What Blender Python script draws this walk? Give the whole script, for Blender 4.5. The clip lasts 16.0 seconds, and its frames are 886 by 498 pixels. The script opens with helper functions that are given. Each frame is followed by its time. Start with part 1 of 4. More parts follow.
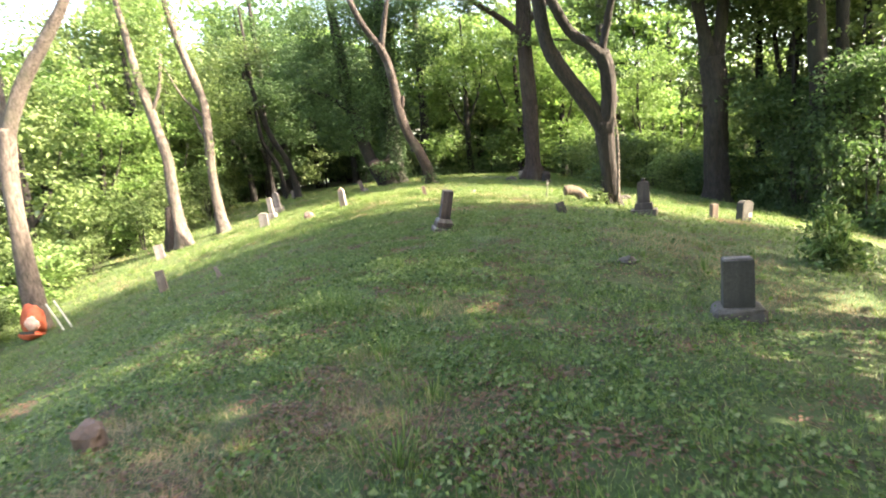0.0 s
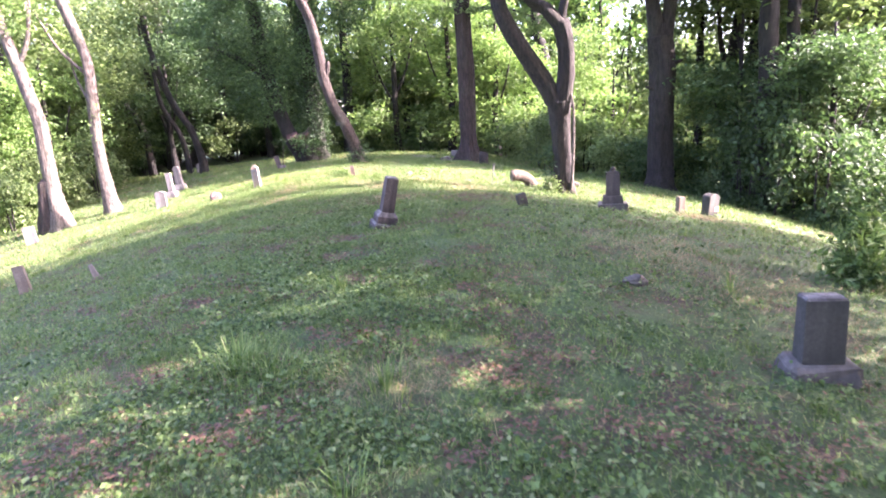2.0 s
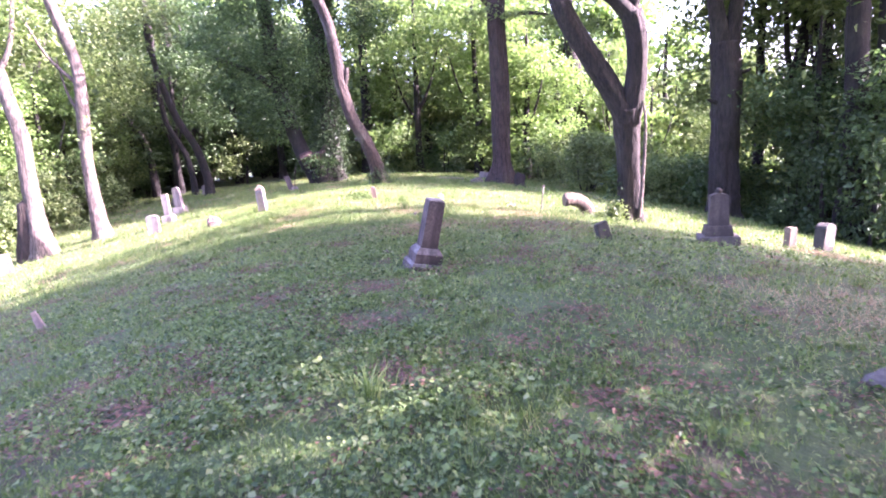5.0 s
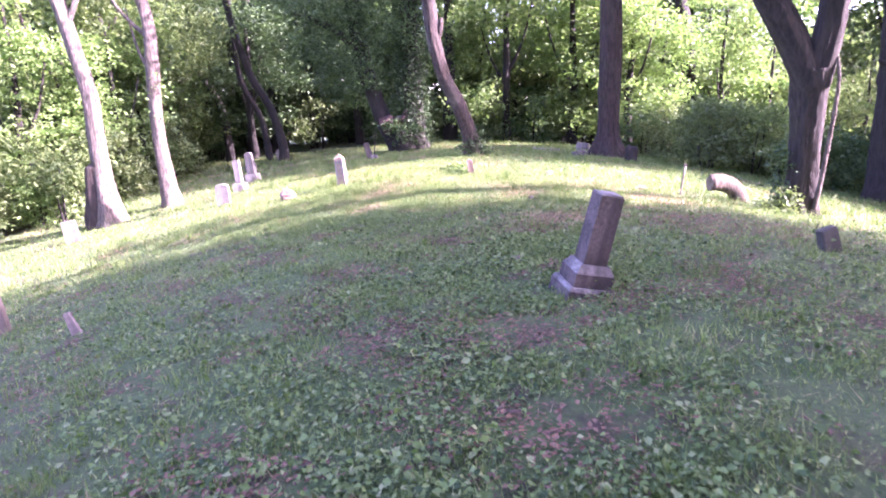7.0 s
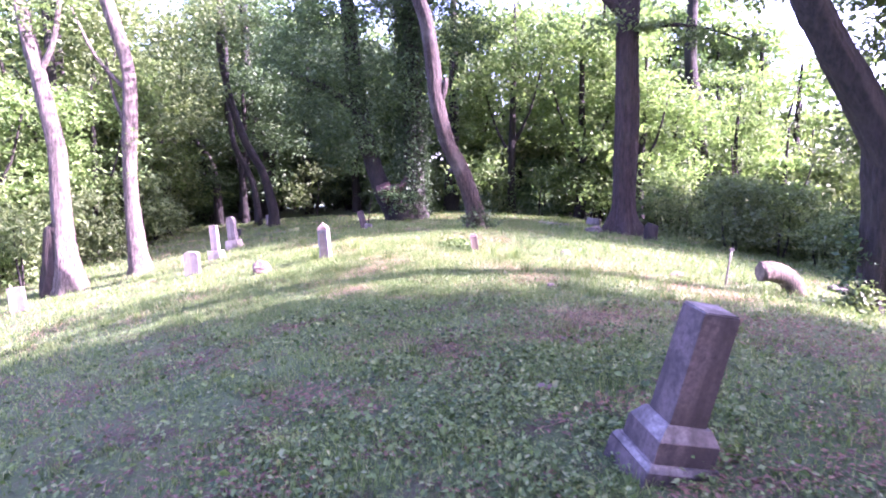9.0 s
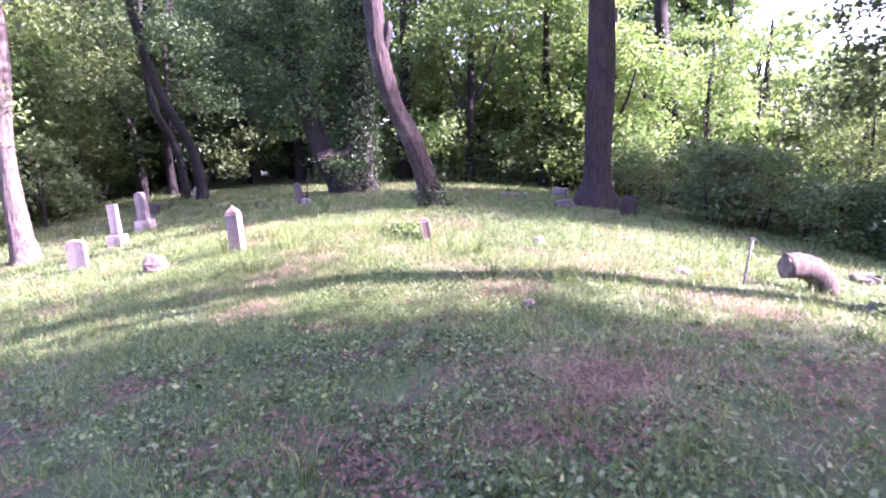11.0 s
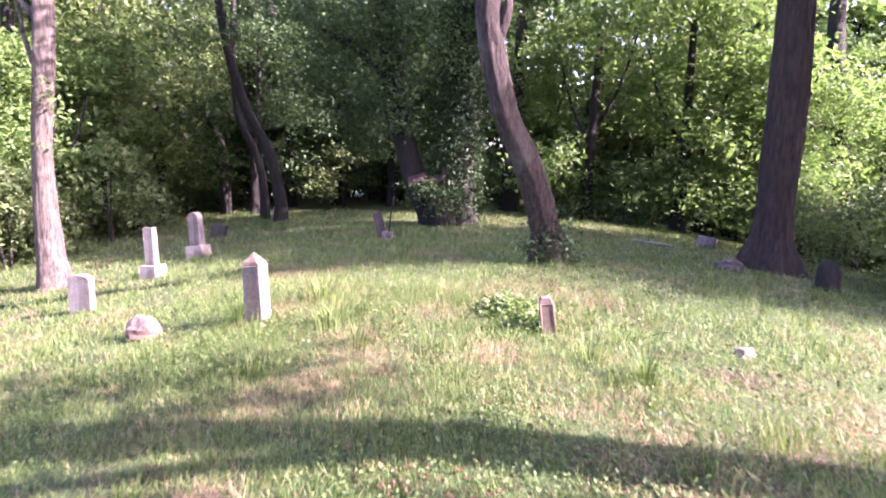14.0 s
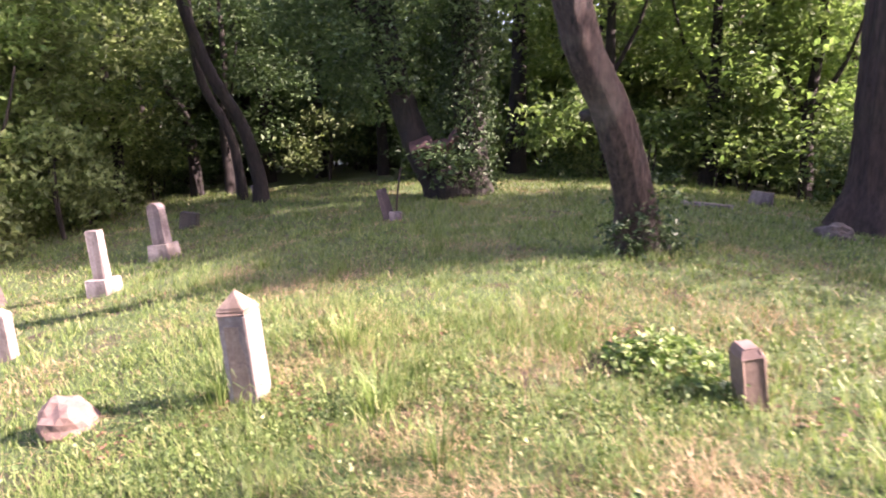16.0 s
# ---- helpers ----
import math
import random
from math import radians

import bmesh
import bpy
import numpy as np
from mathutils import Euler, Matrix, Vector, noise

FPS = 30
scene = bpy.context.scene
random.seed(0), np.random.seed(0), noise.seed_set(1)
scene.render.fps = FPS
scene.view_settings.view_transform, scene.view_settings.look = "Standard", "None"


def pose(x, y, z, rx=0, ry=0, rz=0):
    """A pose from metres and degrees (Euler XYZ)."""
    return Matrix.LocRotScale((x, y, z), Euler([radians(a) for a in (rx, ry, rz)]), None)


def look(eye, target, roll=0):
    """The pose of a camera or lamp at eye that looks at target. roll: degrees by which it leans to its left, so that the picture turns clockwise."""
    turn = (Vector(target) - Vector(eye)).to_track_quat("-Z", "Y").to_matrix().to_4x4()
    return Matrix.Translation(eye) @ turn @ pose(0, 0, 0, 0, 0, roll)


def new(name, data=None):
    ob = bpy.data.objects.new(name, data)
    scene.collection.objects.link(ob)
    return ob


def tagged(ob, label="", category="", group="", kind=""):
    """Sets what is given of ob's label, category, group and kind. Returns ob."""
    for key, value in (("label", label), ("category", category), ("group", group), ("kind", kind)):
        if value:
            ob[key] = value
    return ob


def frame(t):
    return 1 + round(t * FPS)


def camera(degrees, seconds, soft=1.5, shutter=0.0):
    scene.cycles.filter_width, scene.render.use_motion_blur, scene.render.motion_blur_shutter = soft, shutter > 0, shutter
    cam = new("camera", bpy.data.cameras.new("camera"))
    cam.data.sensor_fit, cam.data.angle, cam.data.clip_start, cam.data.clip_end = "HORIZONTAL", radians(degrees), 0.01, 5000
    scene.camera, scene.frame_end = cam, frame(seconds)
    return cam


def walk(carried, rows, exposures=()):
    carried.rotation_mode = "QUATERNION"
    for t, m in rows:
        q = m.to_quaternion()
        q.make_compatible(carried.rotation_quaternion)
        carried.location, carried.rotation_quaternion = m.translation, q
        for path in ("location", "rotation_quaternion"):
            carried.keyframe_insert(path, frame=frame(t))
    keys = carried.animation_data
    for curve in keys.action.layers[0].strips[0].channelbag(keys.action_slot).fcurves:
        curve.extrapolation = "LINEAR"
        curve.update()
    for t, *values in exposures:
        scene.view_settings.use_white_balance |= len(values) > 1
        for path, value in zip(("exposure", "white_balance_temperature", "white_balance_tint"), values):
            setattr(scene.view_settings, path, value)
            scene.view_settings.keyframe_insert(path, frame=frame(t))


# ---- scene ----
cam = camera(72.0, 16.0, soft=1.85, shutter=0.35)
PATH = [
    (0.0, 1.62, -6.02, 1.55, 7.46, -8.79, 5.06),
    (0.5, 1.32, -5.36, 1.61, 4.57, -10.67, 4.50),
    (1.0, 1.18, -4.80, 1.62, 5.32, -13.12, 5.24),
    (1.5, 1.06, -4.26, 1.65, 5.36, -12.40, 5.27),
    (2.0, 0.90, -3.73, 1.65, -0.10, -11.62, 3.03),
    (2.5, 0.73, -3.22, 1.59, 3.42, -10.19, 3.30),
    (3.0, 0.61, -2.74, 1.52, -1.50, -9.98, 2.90),
    (3.5, 0.48, -2.44, 1.48, 2.24, -9.60, 2.85),
    (3.7, 0.47, -2.29, 1.47, 3.29, -8.48, 3.17),
    (5.8, 0.04, 0.19, 1.39, 0.22, -11.63, 2.56),
    (6.0, -0.05, 0.44, 1.39, 1.54, -13.71, 1.92),
    (6.5, -0.41, 1.02, 1.40, 8.10, -10.79, 2.21),
    (7.0, -0.64, 1.49, 1.45, 7.75, -12.11, 1.74),
    (7.5, -0.68, 1.97, 1.44, 7.70, -8.68, 1.96),
    (8.0, -0.71, 2.59, 1.42, 2.98, -7.10, 1.06),
    (8.5, -0.80, 3.05, 1.41, 4.77, -8.52, -0.16),
    (9.0, -0.90, 3.44, 1.40, 7.90, -5.65, -0.12),
    (9.5, -1.01, 3.99, 1.36, 3.19, -8.57, 2.65),
    (9.7, -1.00, 4.23, 1.37, 1.25, -7.12, 0.39),
    (11.8, -1.00, 6.82, 1.63, 5.27, -10.05, 0.17),
    (12.0, -1.02, 7.05, 1.64, 1.43, -9.49, -0.44),
    (12.5, -1.15, 7.56, 1.67, 5.94, -7.93, -0.56),
    (13.0, -1.28, 8.16, 1.68, 7.66, -9.14, 0.54),
    (13.5, -1.40, 8.68, 1.65, 4.83, -7.92, -1.23),
    (14.0, -1.61, 9.36, 1.62, 13.45, -6.99, -2.83),
    (14.5, -1.76, 9.93, 1.64, 7.14, -3.76, -4.28),
    (15.0, -2.05, 10.57, 1.60, 8.01, -8.46, 1.38),
    (15.5, -2.40, 11.24, 1.62, 9.52, -9.84, 2.06),
    (16.0, -2.90, 11.58, 1.66, 11.18, -10.60, 0.49),
]
walk(cam, [(t, pose(x, y, z, 90 + pitch, roll, yaw)) for t, x, y, z, yaw, pitch, roll in PATH],
     exposures=[(0.0, 3.33, 7450, 12), (1.5, 3.62, 6450, 32), (3.7, 3.92, 5850, 53), (6.0, 3.82, 5840, 61), (8.0, 3.76, 5600, 69), (9.7, 3.62, 5520, 73), (12.0, 3.36, 5640, 66), (12.5, 3.30, 5680, 64), (14.5, 3.04, 6200, 53), (16.0, 2.88, 6750, 47)])

# ---- light: low sun from the side of the track, clear sky ----
SUN_AZ, SUN_EL = radians(-4.0), radians(36.0)
sun_dir = Vector((math.cos(SUN_AZ) * math.cos(SUN_EL), math.sin(SUN_AZ) * math.cos(SUN_EL), math.sin(SUN_EL)))
world = bpy.data.worlds.new("sky")
scene.world = world
world.use_nodes = True
sky = world.node_tree.nodes.new("ShaderNodeTexSky")
sky.sky_type = "NISHITA"
sky.sun_disc = False
sky.sun_elevation = SUN_EL
sky.dust_density = 3.0
sky.ozone_density = 0.3
sky.sun_rotation = math.pi / 2 - SUN_AZ
back = world.node_tree.nodes["Background"]
back.inputs["Strength"].default_value = 0.133
world.node_tree.links.new(sky.outputs["Color"], back.inputs["Color"])
sun = new("sun", bpy.data.lights.new("sun", "SUN"))
sun.data.energy = 5.0
sun.data.angle = radians(0.5)
sun.data.color = (1.0, 0.93, 0.8)
sun.matrix_world = look(sun_dir * 60, (0, 0, 0))

rng = np.random.default_rng(7)


# ---- materials ----
def shader(name):
    m = bpy.data.materials.new(name)
    m.use_nodes = True
    nt = m.node_tree
    return m, nt, nt.nodes["Principled BSDF"]


def ramp(nt, fac, stops):
    r = nt.nodes.new("ShaderNodeValToRGB")
    while len(r.color_ramp.elements) < len(stops):
        r.color_ramp.elements.new(0.5)
    for e, (p, c) in zip(r.color_ramp.elements, stops):
        e.position, e.color = p, (*c, 1)
    nt.links.new(fac, r.inputs["Fac"])
    return r.outputs["Color"]


def noise_tex(nt, scale, detail=4.0, rough=0.6, stretch=(1, 1, 1), space="Object"):
    co = nt.nodes.new("ShaderNodeTexCoord")
    mp = nt.nodes.new("ShaderNodeMapping")
    mp.inputs["Scale"].default_value = stretch
    n = nt.nodes.new("ShaderNodeTexNoise")
    n.inputs["Scale"].default_value, n.inputs["Detail"].default_value, n.inputs["Roughness"].default_value = scale, detail, rough
    nt.links.new(co.outputs[space], mp.inputs["Vector"])
    nt.links.new(mp.outputs["Vector"], n.inputs["Vector"])
    return n.outputs["Fac"]


def mixed(nt, fac, a, b, mode="MIX"):
    n = nt.nodes.new("ShaderNodeMix")
    n.data_type, n.blend_type = "RGBA", mode
    for sock, v in ((n.inputs["Factor"], fac), (n.inputs["A"], a), (n.inputs["B"], b)):
        if isinstance(v, (int, float)):
            sock.default_value = v
        elif isinstance(v, tuple):
            sock.default_value = (*v, 1)
        else:
            nt.links.new(v, sock)
    return n.outputs["Result"]


def bump(nt, bsdf, height, strength, distance):
    b = nt.nodes.new("ShaderNodeBump")
    b.inputs["Strength"].default_value, b.inputs["Distance"].default_value = strength, distance
    nt.links.new(height, b.inputs["Height"])
    nt.links.new(b.outputs["Normal"], bsdf.inputs["Normal"])


def leaf_material(name, dark, light, translucent, yellow=None):
    m, nt, bsdf = shader(name)
    geo = nt.nodes.new("ShaderNodeNewGeometry")
    info = nt.nodes.new("ShaderNodeObjectInfo")
    stops = [(0.0, dark), (0.75, light)] + ([(1.0, yellow)] if yellow else [])
    col = ramp(nt, geo.outputs["Random Per Island"], stops)
    hue = nt.nodes.new("ShaderNodeHueSaturation")
    mr = nt.nodes.new("ShaderNodeMapRange")
    mr.inputs["To Min"].default_value, mr.inputs["To Max"].default_value = 0.75, 1.25
    nt.links.new(info.outputs["Random"], mr.inputs["Value"])
    nt.links.new(mr.outputs["Result"], hue.inputs["Value"])
    nt.links.new(col, hue.inputs["Color"])
    nt.links.new(hue.outputs["Color"], bsdf.inputs["Base Color"])
    bsdf.inputs["Roughness"].default_value = 0.55
    bsdf.inputs["Specular IOR Level"].default_value = 0.35
    tr = nt.nodes.new("ShaderNodeBsdfTranslucent")
    bright = mixed(nt, 1.0, hue.outputs["Color"], (1.2, 1.32, 0.9), "MULTIPLY")
    nt.links.new(bright, tr.inputs["Color"])
    mx = nt.nodes.new("ShaderNodeMixShader")
    mx.inputs["Fac"].default_value = translucent
    nt.links.new(bsdf.outputs["BSDF"], mx.inputs[1])
    nt.links.new(tr.outputs["BSDF"], mx.inputs[2])
    nt.links.new(mx.outputs["Shader"], nt.nodes["Material Output"].inputs["Surface"])
    return m


def bark_material(name, dark, light, moss=(0.09, 0.1, 0.05), furrow=9.0, amount=0.35):
    m, nt, bsdf = shader(name)
    ridges = noise_tex(nt, furrow, 7, 0.75, (1, 1, 0.2))
    patches = noise_tex(nt, 1.3, 4, 0.6)
    col = ramp(nt, ridges, [(0.38, dark), (0.66, light)])
    pm = ramp(nt, patches, [(0.5, (0, 0, 0)), (0.72, (amount,) * 3)])
    col = mixed(nt, pm, col, moss)
    nt.links.new(col, bsdf.inputs["Base Color"])
    bsdf.inputs["Roughness"].default_value = 0.9
    bump(nt, bsdf, ridges, 1.0, 0.06)
    return m


def stone_material(name, dark, light, stain=(0.05, 0.05, 0.04), stain_amount=0.6, grain=30.0):
    m, nt, bsdf = shader(name)
    fine = noise_tex(nt, grain, 8, 0.7)
    broad = noise_tex(nt, 3.5, 5, 0.65)
    streak = noise_tex(nt, 7.0, 4, 0.6, (1, 1, 0.12))
    col = ramp(nt, fine, [(0.3, dark), (0.7, light)])
    col = mixed(nt, ramp(nt, broad, [(0.44, (0, 0, 0)), (0.64, (stain_amount,) * 3)]), col, stain)
    col = mixed(nt, ramp(nt, streak, [(0.46, (0, 0, 0)), (0.62, (stain_amount * 0.75,) * 3)]), col, stain)
    nt.links.new(col, bsdf.inputs["Base Color"])
    bsdf.inputs["Roughness"].default_value = 0.85
    bump(nt, bsdf, fine, 0.5, 0.01)
    return m


def plain_material(name, a, b, rough=0.7, scale=12.0, metal=0.0):
    m, nt, bsdf = shader(name)
    nt.links.new(ramp(nt, noise_tex(nt, scale, 5, 0.6), [(0.35, a), (0.7, b)]), bsdf.inputs["Base Color"])
    bsdf.inputs["Roughness"].default_value, bsdf.inputs["Metallic"].default_value = rough, metal
    return m


def soil_material():
    m, nt, bsdf = shader("turf_and_soil")
    fine = noise_tex(nt, 26.0, 8, 0.75)
    mid = noise_tex(nt, 2.2, 6, 0.65)
    broad = noise_tex(nt, 0.35, 4, 0.6)
    soil = ramp(nt, fine, [(0.3, (0.02, 0.011, 0.007)), (0.7, (0.08, 0.045, 0.028))])
    turf = ramp(nt, fine, [(0.3, (0.016, 0.034, 0.007)), (0.7, (0.07, 0.115, 0.026))])
    straw = ramp(nt, fine, [(0.3, (0.1, 0.085, 0.035)), (0.7, (0.24, 0.2, 0.09))])
    col = mixed(nt, ramp(nt, mid, [(0.51, (1, 1, 1)), (0.68, (0, 0, 0))]), soil, turf)
    col = mixed(nt, ramp(nt, broad, [(0.55, (0, 0, 0)), (0.75, (0.35, 0.35, 0.35))]), col, straw)
    nt.links.new(col, bsdf.inputs["Base Color"])
    bsdf.inputs["Roughness"].default_value = 0.95
    bump(nt, bsdf, fine, 1.0, 0.03)
    return m


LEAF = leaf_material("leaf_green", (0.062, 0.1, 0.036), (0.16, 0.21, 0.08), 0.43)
# Sunlit and shaded woods are coloured in: a paler and a darker leaf.
LEAF_SUNLIT = leaf_material("leaf_sunlit_yellow_green", (0.085, 0.148, 0.046), (0.165, 0.245, 0.08), 0.46, (0.195, 0.265, 0.092))
LEAF_SHADED = leaf_material("leaf_shaded_deep_green", (0.028, 0.058, 0.023), (0.082, 0.134, 0.052), 0.38)
LEAF_IVY = leaf_material("leaf_ivy", (0.012, 0.035, 0.01), (0.045, 0.085, 0.025), 0.15)
GRASS = leaf_material("grass_blade", (0.032, 0.072, 0.012), (0.135, 0.2, 0.052), 0.35, (0.26, 0.28, 0.12))
WEED = leaf_material("weed_leaf", (0.02, 0.05, 0.01), (0.128, 0.196, 0.054), 0.3, (0.21, 0.24, 0.11))
STRAW = leaf_material("dry_straw", (0.15, 0.1, 0.052), (0.33, 0.25, 0.14), 0.2)
DEAD = leaf_material("fallen_leaf", (0.055, 0.026, 0.015), (0.15, 0.08, 0.045), 0.1)
SOIL = soil_material()
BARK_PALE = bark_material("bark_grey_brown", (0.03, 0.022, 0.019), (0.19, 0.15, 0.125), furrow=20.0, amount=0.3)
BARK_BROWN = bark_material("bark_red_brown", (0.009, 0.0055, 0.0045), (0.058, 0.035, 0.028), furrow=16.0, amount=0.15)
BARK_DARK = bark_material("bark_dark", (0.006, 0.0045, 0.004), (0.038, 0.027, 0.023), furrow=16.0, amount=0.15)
# Woodland shade is put into this near-black copy of the dark bark.
BARK_SHADED = bark_material("bark_shaded_brown", (0.004, 0.003, 0.0025), (0.024, 0.017, 0.014), furrow=16.0, amount=0.15)
BARK_CROOK = bark_material("bark_scaly", (0.006, 0.004, 0.0035), (0.078, 0.053, 0.044), (0.2, 0.19, 0.165), 24.0, 0.45)
BARK_LOG = bark_material("bark_log", (0.022, 0.015, 0.01), (0.16, 0.118, 0.082), furrow=18, amount=0.35)
WOOD_CUT = plain_material("cut_wood", (0.06, 0.045, 0.035), (0.16, 0.12, 0.09))
WOOD_BROKEN = plain_material("broken_wood", (0.02, 0.008, 0.007), (0.075, 0.033, 0.026), scale=7)
MARBLE = stone_material("weathered_marble", (0.16, 0.138, 0.128), (0.3, 0.268, 0.25), (0.07, 0.052, 0.043), 0.7)
MARBLE_GREY = stone_material("grey_marble", (0.12, 0.1, 0.1), (0.24, 0.21, 0.2), (0.045, 0.036, 0.036), 0.75)
GRANITE = stone_material("dark_granite", (0.026, 0.024, 0.02), (0.062, 0.057, 0.05), (0.015, 0.015, 0.011), 0.7)
LEANING = stone_material("stained_stone", (0.036, 0.025, 0.023), (0.118, 0.088, 0.082), (0.012, 0.0085, 0.008), 0.88)
# Pale copy of the stone: sky light painted onto upward ledges and tops.
SKYLIT_STONE = stone_material("skylit_pale_stone", (0.06, 0.05, 0.048), (0.25, 0.22, 0.21), (0.03, 0.024, 0.022), 0.7)
MONUMENT = stone_material("brown_grey_stone", (0.042, 0.031, 0.025), (0.095, 0.073, 0.06), (0.018, 0.014, 0.012), 0.7)
MARBLE_STAINED = stone_material("rust_stained_marble", (0.13, 0.095, 0.072), (0.25, 0.195, 0.155), (0.07, 0.045, 0.03), 0.7)
SANDSTONE = stone_material("tan_sandstone", (0.1, 0.068, 0.05), (0.19, 0.138, 0.104), (0.05, 0.034, 0.025), 0.6)
CONCRETE = stone_material("rough_plinth", (0.06, 0.05, 0.044), (0.135, 0.115, 0.102), (0.03, 0.025, 0.02), 0.6)
ROCK = stone_material("field_stone", (0.055, 0.045, 0.04), (0.13, 0.11, 0.095), (0.03, 0.024, 0.019), 0.6, 18)
ROCK_PALE = stone_material("pale_stone", (0.15, 0.11, 0.09), (0.28, 0.22, 0.19), (0.08, 0.055, 0.045), 0.6, 18)
ROCK_PINK = stone_material("pinkish_stone", (0.1, 0.066, 0.055), (0.19, 0.132, 0.11), (0.08, 0.05, 0.04), 0.4, 18)
IRON = plain_material("galvanised_rod", (0.06, 0.05, 0.042), (0.16, 0.14, 0.12), 0.6, 20, 0.3)
ORANGE = plain_material("orange_canvas", (0.33, 0.06, 0.025), (0.48, 0.11, 0.045), 0.75, 9)
ORANGE_LT = plain_material("faded_canvas", (0.55, 0.3, 0.22), (0.75, 0.5, 0.4), 0.8, 9)
BLACK = plain_material("black_webbing", (0.02, 0.018, 0.017), (0.05, 0.045, 0.04), 0.7)
POLE = plain_material("pale_pole", (0.45, 0.42, 0.36), (0.65, 0.62, 0.55), 0.6)


# ---- helpers for building ----
def height(x, y):
    """Height of the knoll."""
    x, y = np.asarray(x, float), np.asarray(y, float)
    u, v = 18 * np.tanh(x / 18), np.tanh((y - 8) / 16)
    z = (0.0876 + 0.18 * v - 0.1124 * v * v + 0.028 * u - 0.1036 * u * v - 0.024 * u * u
         + 0.0154 * u * u * v - 0.0281 * u * v * v)
    for a, b, k, h in ((-3.5, 17.5, 3.0, 0.2815), (4, 13.5, 2.5, -0.2028), (3.6, 0.9, 2.0, -0.3322), (-1.7, 15.3, 0.9, -0.1), (-0.2, 6.6, 0.8, -0.1)):
        z = z + h * np.exp(-((x - a) ** 2 + (y - b) ** 2) / (2 * k * k))
    return z + 0.02 * np.sin(1.7 * x + 0.6 * y) * np.sin(1.1 * y - 0.7 * x)


def hz(x, y):
    return float(height(x, y))


def raw_mesh(name, verts, faces, mat, smooth=False):
    """A mesh from an (n, 3) array and an (m, k) array."""
    me = bpy.data.meshes.new(name)
    verts, faces = np.asarray(verts, np.float32), np.asarray(faces, np.int32)
    me.vertices.add(len(verts))
    me.vertices.foreach_set("co", verts.ravel())
    k = faces.shape[1]
    me.loops.add(faces.size)
    me.loops.foreach_set("vertex_index", faces.ravel())
    me.polygons.add(len(faces))
    me.polygons.foreach_set("loop_start", np.arange(0, faces.size, k, dtype=np.int32))
    me.polygons.foreach_set("use_smooth", np.full(len(faces), smooth))
    me.update(calc_edges=True)
    me.validate()
    me.materials.append(mat)
    return me


def bm_mesh(name, bm, mat, smooth=False):
    me = bpy.data.meshes.new(name)
    for f in bm.faces:
        f.smooth = smooth
    bm.to_mesh(me)
    bm.free()
    me.materials.append(mat)
    return me


def part(name, me, parent, label="", loc=(0, 0, 0)):
    ob = new(name, me)
    ob.parent = parent
    ob.location = loc
    if label:
        tagged(ob, label)
    return ob


def thing(name, x, y, label, category, group="", z=None, rot=(0, 0, 0)):
    e = new(name)
    e.empty_display_size = 0.1
    e.matrix_world = pose(x, y, hz(x, y) if z is None else z, *rot)
    return tagged(e, label, category, group)


def smooth_line(pts, step):
    """Catmull-Rom through (x, y, z, r) points."""
    p = np.array([pts[0], *pts, pts[-1]], float)
    out = []
    for i in range(1, len(p) - 2):
        n = max(1, int(np.linalg.norm(p[i + 1, :3] - p[i, :3]) / step))
        for k in range(n):
            t = k / n
            out.append(0.5 * (2 * p[i] + (p[i + 1] - p[i - 1]) * t + (2 * p[i - 1] - 5 * p[i] + 4 * p[i + 1] - p[i + 2]) * t * t
                              + (3 * p[i] - p[i - 1] - 3 * p[i + 1] + p[i + 2]) * t ** 3))
    out.append(p[-2])
    return np.array(out)


def tube(name, pts, mat, seg=14, step=0.2, lumps=0.08, flare=0.0, seed=0, ridge=0.0):
    """A tapering, lumpy trunk or limb."""
    line = smooth_line(pts, step)
    n = len(line)
    verts = np.zeros((n, seg, 3))
    r0 = np.random.default_rng(seed)
    ph = r0.uniform(0, 6.28, 4)
    a = np.arange(seg) / seg * 2 * math.pi
    for i in range(n):
        d = line[min(i + 1, n - 1), :3] - line[max(i - 1, 0), :3]
        d = Vector(d).normalized()
        side = d.cross(Vector((0, 1, 0.01))).normalized()
        fwd = side.cross(d)
        s = i * step
        w = 1 + lumps * (np.sin(3 * a + ph[0] + s * 0.9) * 0.6 + np.sin(5 * a + ph[1] - s * 1.3) * 0.5 + np.sin(2 * a + ph[2] + s * 2.1) * 0.5)
        w = w + lumps * r0.normal(0, 0.35, seg)
        if ridge:
            w = w + ridge * np.sin(11 * a + 1.2 * np.sin(s * 1.7 + ph[1]) + ph[2]) + ridge * 0.7 * np.sin(17 * a - s * 0.8)
        if flare:
            w = w + flare * math.exp(-s / 0.3) * (0.5 + 0.5 * np.sin(5 * a + ph[3])) ** 2
        for k in range(seg):
            verts[i, k] = line[i, :3] + (np.array(side) * math.cos(a[k]) + np.array(fwd) * math.sin(a[k])) * line[i, 3] * w[k]
    idx = np.arange(n * seg).reshape(n, seg)
    q = np.stack([idx[:-1], np.roll(idx[:-1], -1, 1), np.roll(idx[1:], -1, 1), idx[1:]], -1).reshape(-1, 4)
    v = np.concatenate([verts.reshape(-1, 3), line[-1:, :3]])
    top = len(v) - 1
    cap = np.stack([idx[-1], np.roll(idx[-1], -1), np.full(seg, top), np.full(seg, top)], -1)
    me = bpy.data.meshes.new(name)
    me.from_pydata(v.tolist(), [], q.tolist() + [c[:3].tolist() for c in cap])
    for f in me.polygons:
        f.use_smooth = True
    me.materials.append(mat)
    return me


